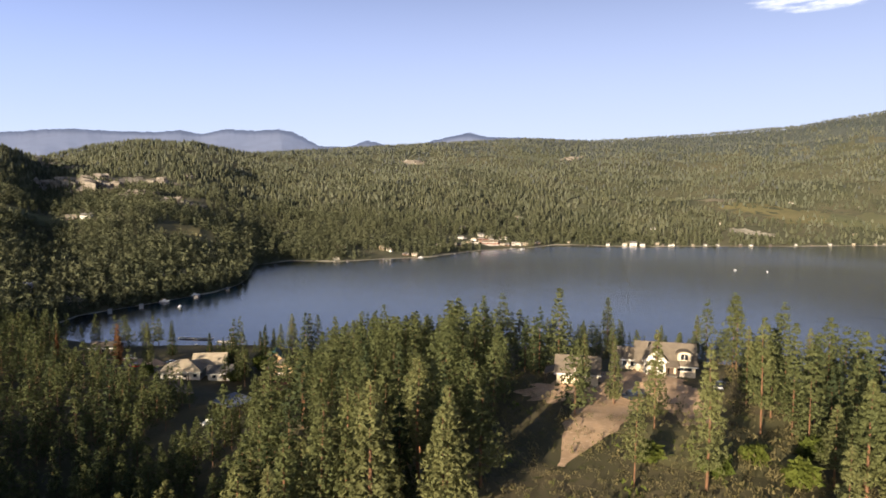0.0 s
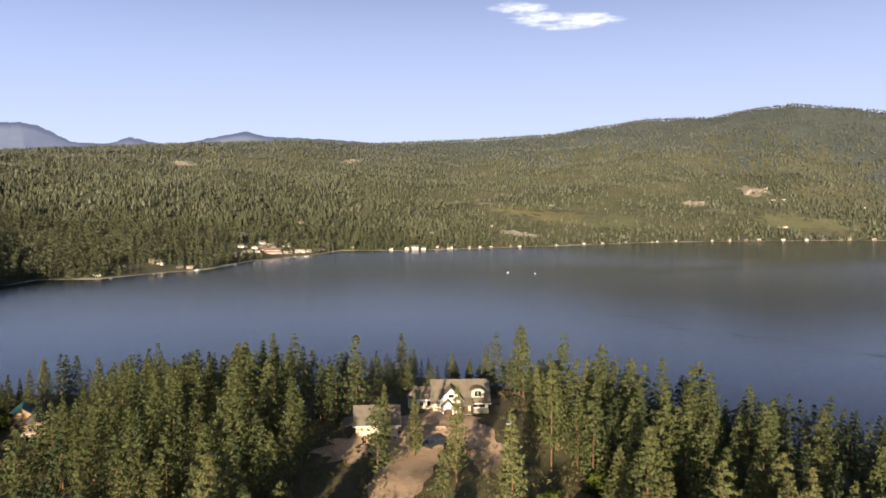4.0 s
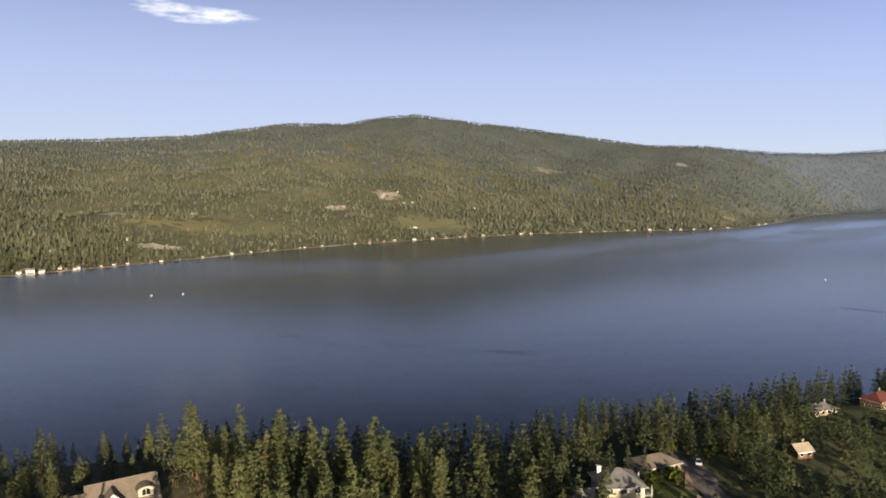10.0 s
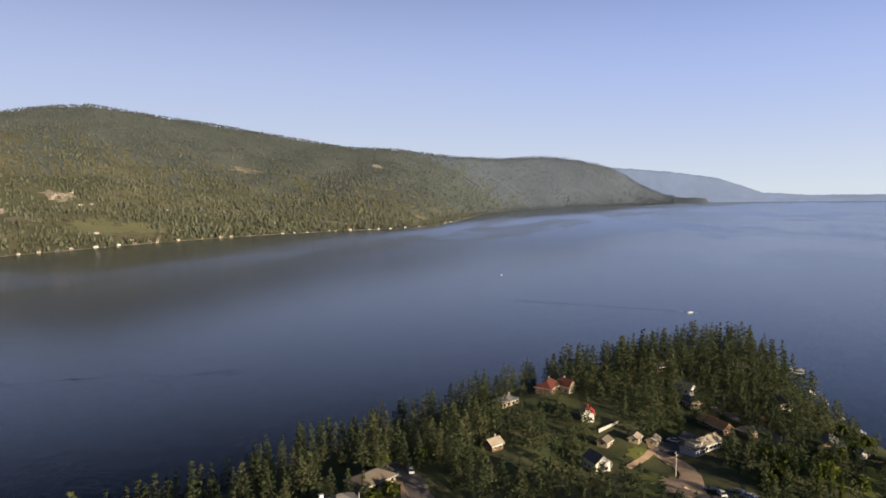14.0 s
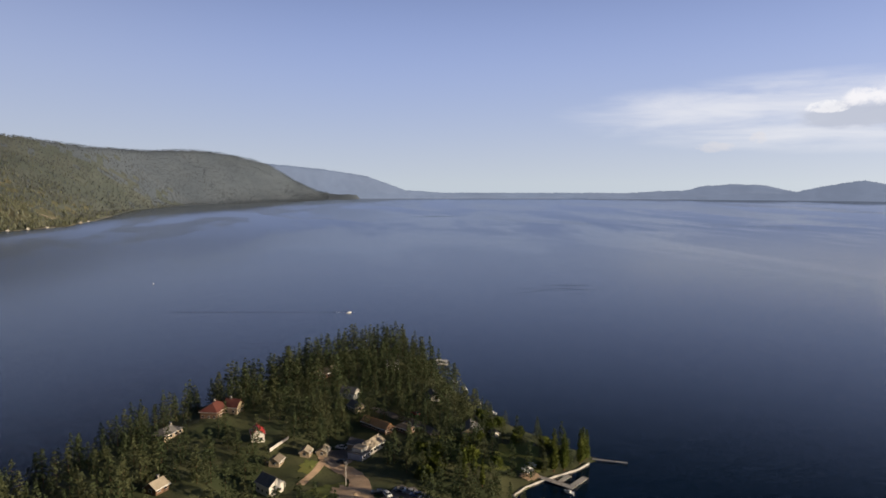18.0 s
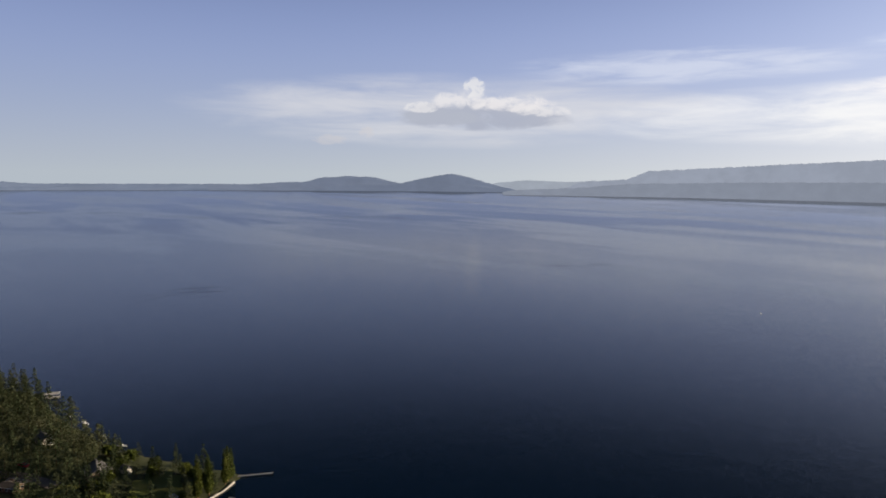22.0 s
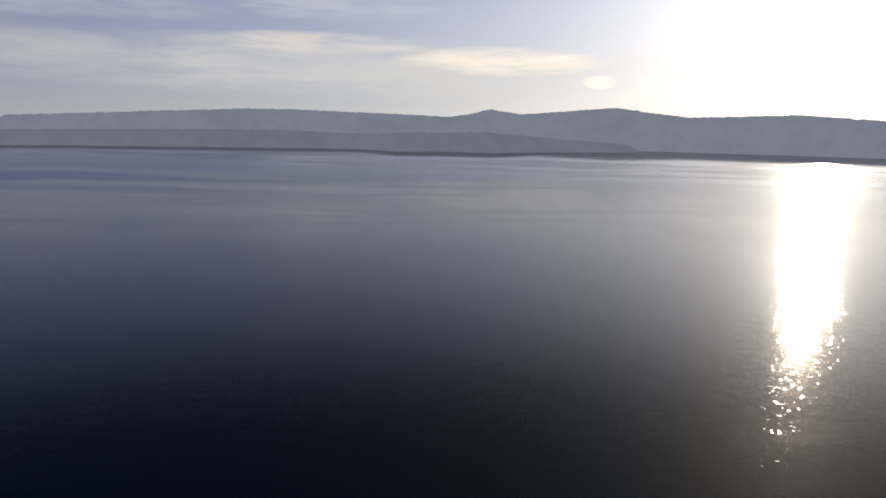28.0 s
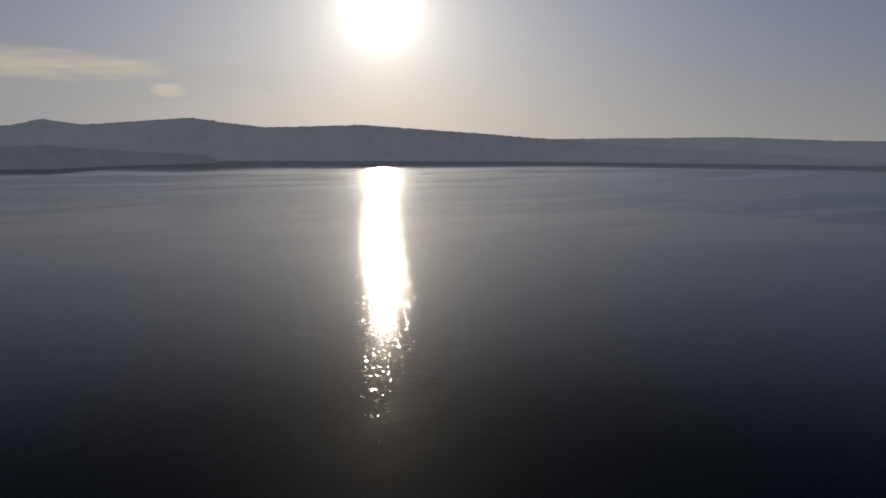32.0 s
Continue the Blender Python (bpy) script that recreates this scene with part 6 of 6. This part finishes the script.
def shore_lodge():
    """Long rust-red lodge with terraces on the village shore."""
    t = new("shore_lodge")
    for k, (w, d, x, y, e, r, roof) in enumerate(((22, 8, 0, 0, 3.4, 6.0, M_SHINGLE), (12, 7, -9, 9, 4.6, 7.2, M_REDROOF), (10, 7, 9, 8, 3.6, 6.0, M_SHINGLE))):
        gable_block(t, w, d, e, r, M_RUSTWALL, roof, 0.5, x0=x, y0=y)
    for x in range(-9, 10, 3):
        window(t, x, -4.0, 1.0, 1.6, 1.4, "f")
    part("terrace", box(-13, 13, -9.5, -4.2, -1.2, 0.1), M_DECK, t)
    for i in range(14):
        part("rail_post", box(-12.9 + i * 1.98, -12.8 + i * 1.98, -9.45, -9.35, 0.1, 1.05), M_TRIM, t)
    place(t, 66, 964, -4, 6)
    tagged(t, "long rust-red lodge with brown roof on the village shore", "lodge")


M_RUSTWALL = paint("rust_red_siding", (0.36, 0.17, 0.11))
shore_lodge()
# single houses strung along the shore
for k in range(46):
    a = -17 - 56 * (k + rng_h.random()) / 46
    d = float(spline(np.array([a]), SHORE, 1)[0]) + rng_h.uniform(5, 14)
    far_house(rng_h.choice((0, 0, 1, 3, 4)), -math.sin(radians(a)) * d, math.cos(radians(a)) * d, a + rng_h.uniform(-20, 20), rng_h.uniform(0.3, 0.5) * (1.5 if a < -40 else 1.0))
for x, y in ((131, 1201), (355, 1157), (491, 1211), (718, 1417), (831, 1363), (693, 1148), (1119, 1156), (1136, 1154), (1434, 1224), (1152, 1079), (1291, 1352), (1311, 1339), (1114, 1394),
             (-210, 512), (-203, 531), (-180, 853), (-208, 917), (-372, 712), (-386, 708), (-120, 800), (-150, 795)):
    far_house(rng_h.choice((0, 0, 4, 1)), x, y, math.degrees(math.atan2(-x, y)) + rng_h.uniform(-20, 20), rng_h.uniform(0.6, 1.0))


# ---- single trees ----
def poplar_mesh():
    rng = np.random.RandomState(77)
    soup = tuft_soup(13, 1.9, 0.08, 420, 0.5, rng, -0.1, 0.55, 5)
    return mesh_from("crown", soup.reshape(-1, 3), np.arange(len(soup) * 3).reshape(-1, 3), M_LEAF)


def bush_mesh():
    rng = np.random.RandomState(78)
    n = 260
    d = rng.normal(0, 1, (n, 3))
    d /= np.linalg.norm(d, axis=1, keepdims=True)
    c = d * rng.uniform(0.6, 1.0, (n, 1)) * (2.6, 2.6, 2.0) * (0.85 + 0.3 * np.sin(d[:, :1] * 5 + d[:, 1:2] * 4)) + (0, 0, 2.3)
    c = np.repeat(c, 4, 0)
    p = c[:, None, :] + rng.normal(0, 0.42, (len(c), 3, 3))
    return mesh_from("crown", p.reshape(-1, 3), np.arange(len(p) * 3).reshape(-1, 3), M_LEAF)


POPLAR, BUSH, THIN, LIMB = poplar_mesh(), bush_mesh(), trunk_mesh("trunk", 12, 0.2), trunk_mesh("trunk", 2.6, 0.16)
M_RUST = foliage("rust_brown_needles", (0.15, 0.07, 0.03), (0.22, 0.11, 0.05), (0.2, 0.1, 0.05))


def single(name, label, crown, trunk, spots):
    first = None
    for x, y, s in spots:
        m = pose(x, y, gz(x, y) - 0.1, 0, 0, (x * 37 + y * 11) % 360)
        if first is None:
            first = t = new(name)
            for n, me in (("trunk", trunk), ("crown", crown)):
                new(n, me).parent = t
            t.matrix_basis = m
            tagged(t, label, "bush" if name == "bush" else "tree", name.replace("_", " ") + "s")
        else:
            t = copy_thing(first, m)
        t.scale = (s * (0.84 if name == "pine_tree" else 1.0), s * (0.84 if name == "pine_tree" else 1.0), s)


single("poplar_tree", "slender yellow-green poplar by the water", POPLAR, THIN,
       [(233.3, -66.3, 1.3), (233.5, -70.4, 1.2), (238.4, -78.7, 1.1), (241.7, -82.7, 0.95), (240, -80.5, 1.1), (231, -35, 0.9), (236, -72, 0.9), (228, -31, 0.85), (222, -36, 0.8)])
single("bush", "rounded green leafy bush", BUSH, LIMB,
       [(251, -19, 1.1), (244, -36, 1.3), (247, -24, 1.2), (238, -20, 1.3), (233, -22, 1.0), (240, -46, 0.9), (262, -60, 0.9), (268, -63, 1.0), (256, -70, 0.9), (250, -71, 0.8), (276, -52, 1.1), (282, -58, 1.0), (245, -73, 0.8), (290, -52, 1.1), (236, -62, 0.6), (262, -44, 1.0), (255, -38, 1.1), (228, -16, 1.1), (171, 90, 0.9), (166, 93, 0.8), (184, 101, 0.9), (-66, 246, 1.2), (-72, 240, 1.1),
        (-72, 232, 0.9), (-97, 240, 0.9), (46, 98, 0.7), (58, 104, 0.8), (38, 92, 0.8), (-104, 236, 1.0), (-45, 215, 1.1), (-40, 224, 1.2), (30, 96, 0.7), (50, 92, 0.9), (192, 102, 1.0), (203, 92, 1.0)])
for kind, spots in ((1, [(26.6, 126, 12.5), (34.5, 108.4, 16.5), (35.4, 88.6, 20), (57.6, 126.9, 15), (64, 170, 14)]),
                    (3, [(25.9, 89.2, 14.6), (53.3, 111.7, 20), (42.1, 172.6, 16.5), (74.4, 136.3, 14.7), (-62.3, 279.4, 19)]),
                    (4, [(31.4, 122.5, 11.9), (-112.4, 257, 17), (-144.5, 255.6, 11)])):
    single("pine_tree", "lone ponderosa pine beside the clearing", TREE_KINDS[kind][2], TREE_KINDS[kind][3], [(x, y, h / TREE_KINDS[kind][0]) for x, y, h in spots])
single("fir_tree", "dark fir beside the bay houses", TREE_KINDS[2][2], TREE_KINDS[2][3], [(-68.5, 260.9, 0.9), (-71, 263, 0.75), (-109.9, 274.1, 0.8), (-77.3, 247, 0.65), (-82, 252, 0.6), (-87, 252, 0.7), (-66, 264, 0.8)])
coarse_rust = tuft_soup(18, 2.6, 0.2, 260, 0.7, np.random.RandomState(5), 0.15, 0.7, 5)
single("dead_pine", "dying pine with rust-brown needles", mesh_from("crown", coarse_rust.reshape(-1, 3), np.arange(len(coarse_rust) * 3).reshape(-1, 3), M_RUST), TREE_KINDS[2][3],
       [(-118.8, 246.6, 1.05), (-150, 262, 0.6)])


def utility_pole(x, y, h):
    t = new("utility_pole")
    part("pole", loft([[(math.cos(a) * r, math.sin(a) * r, z) for a in np.linspace(0, math.tau, 9)[:-1]] for z, r in ((-0.8, 0.17), (h, 0.11))]), M_DECK, t)
    arm = part("crossarm", box(-1.1, 1.1, -0.07, 0.07, h - 0.9, h - 0.75), M_DECK, t)
    for k in (-0.95, -0.4, 0.4, 0.95):
        part("insulator", box(k - 0.05, k + 0.05, -0.05, 0.05, h - 0.75, h - 0.58), M_TRIM, arm)
    place(t, x, y, 30, 0.3)
    tagged(t, "weathered wooden utility pole beside the lane", "pole", "utility poles")


utility_pole(226, 11.5, 8.5)
utility_pole(96, 136, 10.5)


def wood_fence(x0, y0, x1, y1, h=1.7):
    t = new("fence")
    n = 14
    L = math.hypot(x1 - x0, y1 - y0)
    for i in range(n):
        u = L * i / (n - 1)
        part("post", box(u - 0.08, u + 0.08, -0.08, 0.08, -0.8, h), M_DECK, t)
        if i < n - 1:
            w = L / (n - 1) - 0.2
            part("panel", box(u + 0.1, u + 0.1 + w, -0.03, 0.03, 0.1, h - 0.15), M_DECK, t)
    t.matrix_basis = pose(x0, y0, min(gz(x0, y0), gz(x1, y1)), 0, 0, math.degrees(math.atan2(y1 - y0, x1 - x0)))
    tagged(t, "pale weathered board fence behind the cottage", "fence")


wood_fence(255.5, 39, 267, 32.5)

# ---- undergrowth of the clearing ----
def undergrowth():
    px, py, rng = scatter(-20, 112, 62, 166, 1.15, 91)
    sandy = np.zeros(len(px), bool)
    for x, y, r in ((40, 134, 8), (37, 128, 6.5), (46, 132, 7), (48, 122, 5), (24, 128, 6), (33, 124, 4.6), (29, 117, 3.9), (25, 110, 3.4), (21, 103, 3.2), (18, 97, 2.8), (49, 147, 11), (40, 148, 7), (27, 135, 6)):
        sandy |= (px - x) ** 2 + (py - y) ** 2 < (r * (1 + 0.35 * smooth_noise(px, py, 7, 14))) ** 2
    keep = ~sandy & (rng.uniform(0, 1, len(px)) < 0.55 + 0.5 * smooth_noise(px, py, 12, 15))
    px, py = px[keep], py[keep]
    n = len(px)
    tall = np.where(rng.uniform(0, 1, n) < 0.12, rng.uniform(1.0, 2.4, n), rng.uniform(0.35, 0.95, n))
    base = np.stack([px, py, ground_height(px, py)], -1)
    per = 26
    c = np.repeat(base, per, 0)
    h = np.repeat(tall, per)[:, None]
    off = rng.normal(0, 1, (n * per, 3)) * (0.42, 0.42, 0.3) * np.maximum(h, 0.6) + (0, 0, 0.45) * h
    tip = c + off
    a, b = rng.normal(0, 0.085, (n * per, 3)) * np.maximum(h, 0.6), rng.normal(0, 0.085, (n * per, 3)) * np.maximum(h, 0.6)
    tri = np.stack([tip + (0, 0, 0.22) * h, tip + a, tip + b], 1)
    me = mesh_from("undergrowth", tri.reshape(-1, 3), np.arange(len(tri) * 3).reshape(-1, 3), [M_SCRUB, M_LEAF])
    me.polygons.foreach_set("material_index", np.repeat((rng.uniform(0, 1, n) < 0.14).astype(np.int32), per))
    tagged(new("undergrowth", me), "dry grass tufts and low shrubs on the cleared hill", "undergrowth", kind="stuff")


M_SCRUB = foliage("dry_scrub", (0.115, 0.105, 0.045), (0.20, 0.168, 0.075), (0.22, 0.18, 0.09), 0.2)
undergrowth()


# ---- a line of ruffled water drifting on the lake ----
def ruffles(points, count, size, seed):
    line = np.array(points, float)
    turn = math.atan2(line[-1, 1] - line[0, 1], line[-1, 0] - line[0, 0])
    s = np.concatenate([[0], np.cumsum(np.hypot(*np.diff(line, axis=0).T))])
    rng = np.random.RandomState(seed)
    tris = []
    for _ in range(count):
        u = rng.uniform(0, s[-1])
        x, y = np.interp(u, s, line[:, 0]), np.interp(u, s, line[:, 1])
        a = rng.normal(0, 0.35) + turn
        L, w = rng.uniform(2, 10) * size, rng.uniform(0.2, 0.6) * size
        o = rng.normal(0, 4.5) * size
        d, e = np.array([math.cos(a), math.sin(a)]), np.array([-math.sin(a), math.cos(a)])
        p = np.array([x, y]) + e * o
        pts = [p - d * L, p + e * w - d * L * 0.3, p + d * L, p - e * w + d * L * 0.2]
        q = [(*v, 0.04) for v in pts]
        tris += [(q[0], q[2], q[1]), (q[0], q[3], q[2])]
    v = np.array(tris).reshape(-1, 3)
    tagged(new("water_ruffles", mesh_from("water_ruffles", v, np.arange(len(v)).reshape(-1, 3), M_RUFFLE)), "dark line of ruffled water on the calm lake", "water", kind="structure")


RUFFLE = [(245, 410), (262, 383), (266, 339), (285, 317), (299, 295), (303, 267), (314, 258), (312, 233)]
RUFFLES = [
    (RUFFLE, 44, 1.0),
    ([(662, -171), (666, -214), (667, -269)], 14, 3.0),
    ([(2234, -331), (2078, -528), (1758, -682)], 26, 9.0),
    ([(1688, -985), (1421, -1097)], 14, 9.0),
    ([(587, -686), (535, -729)], 10, 2.5),
]
for seed, (points, count, size) in enumerate(RUFFLES):
    ruffles(points, count, size, 17 + seed)
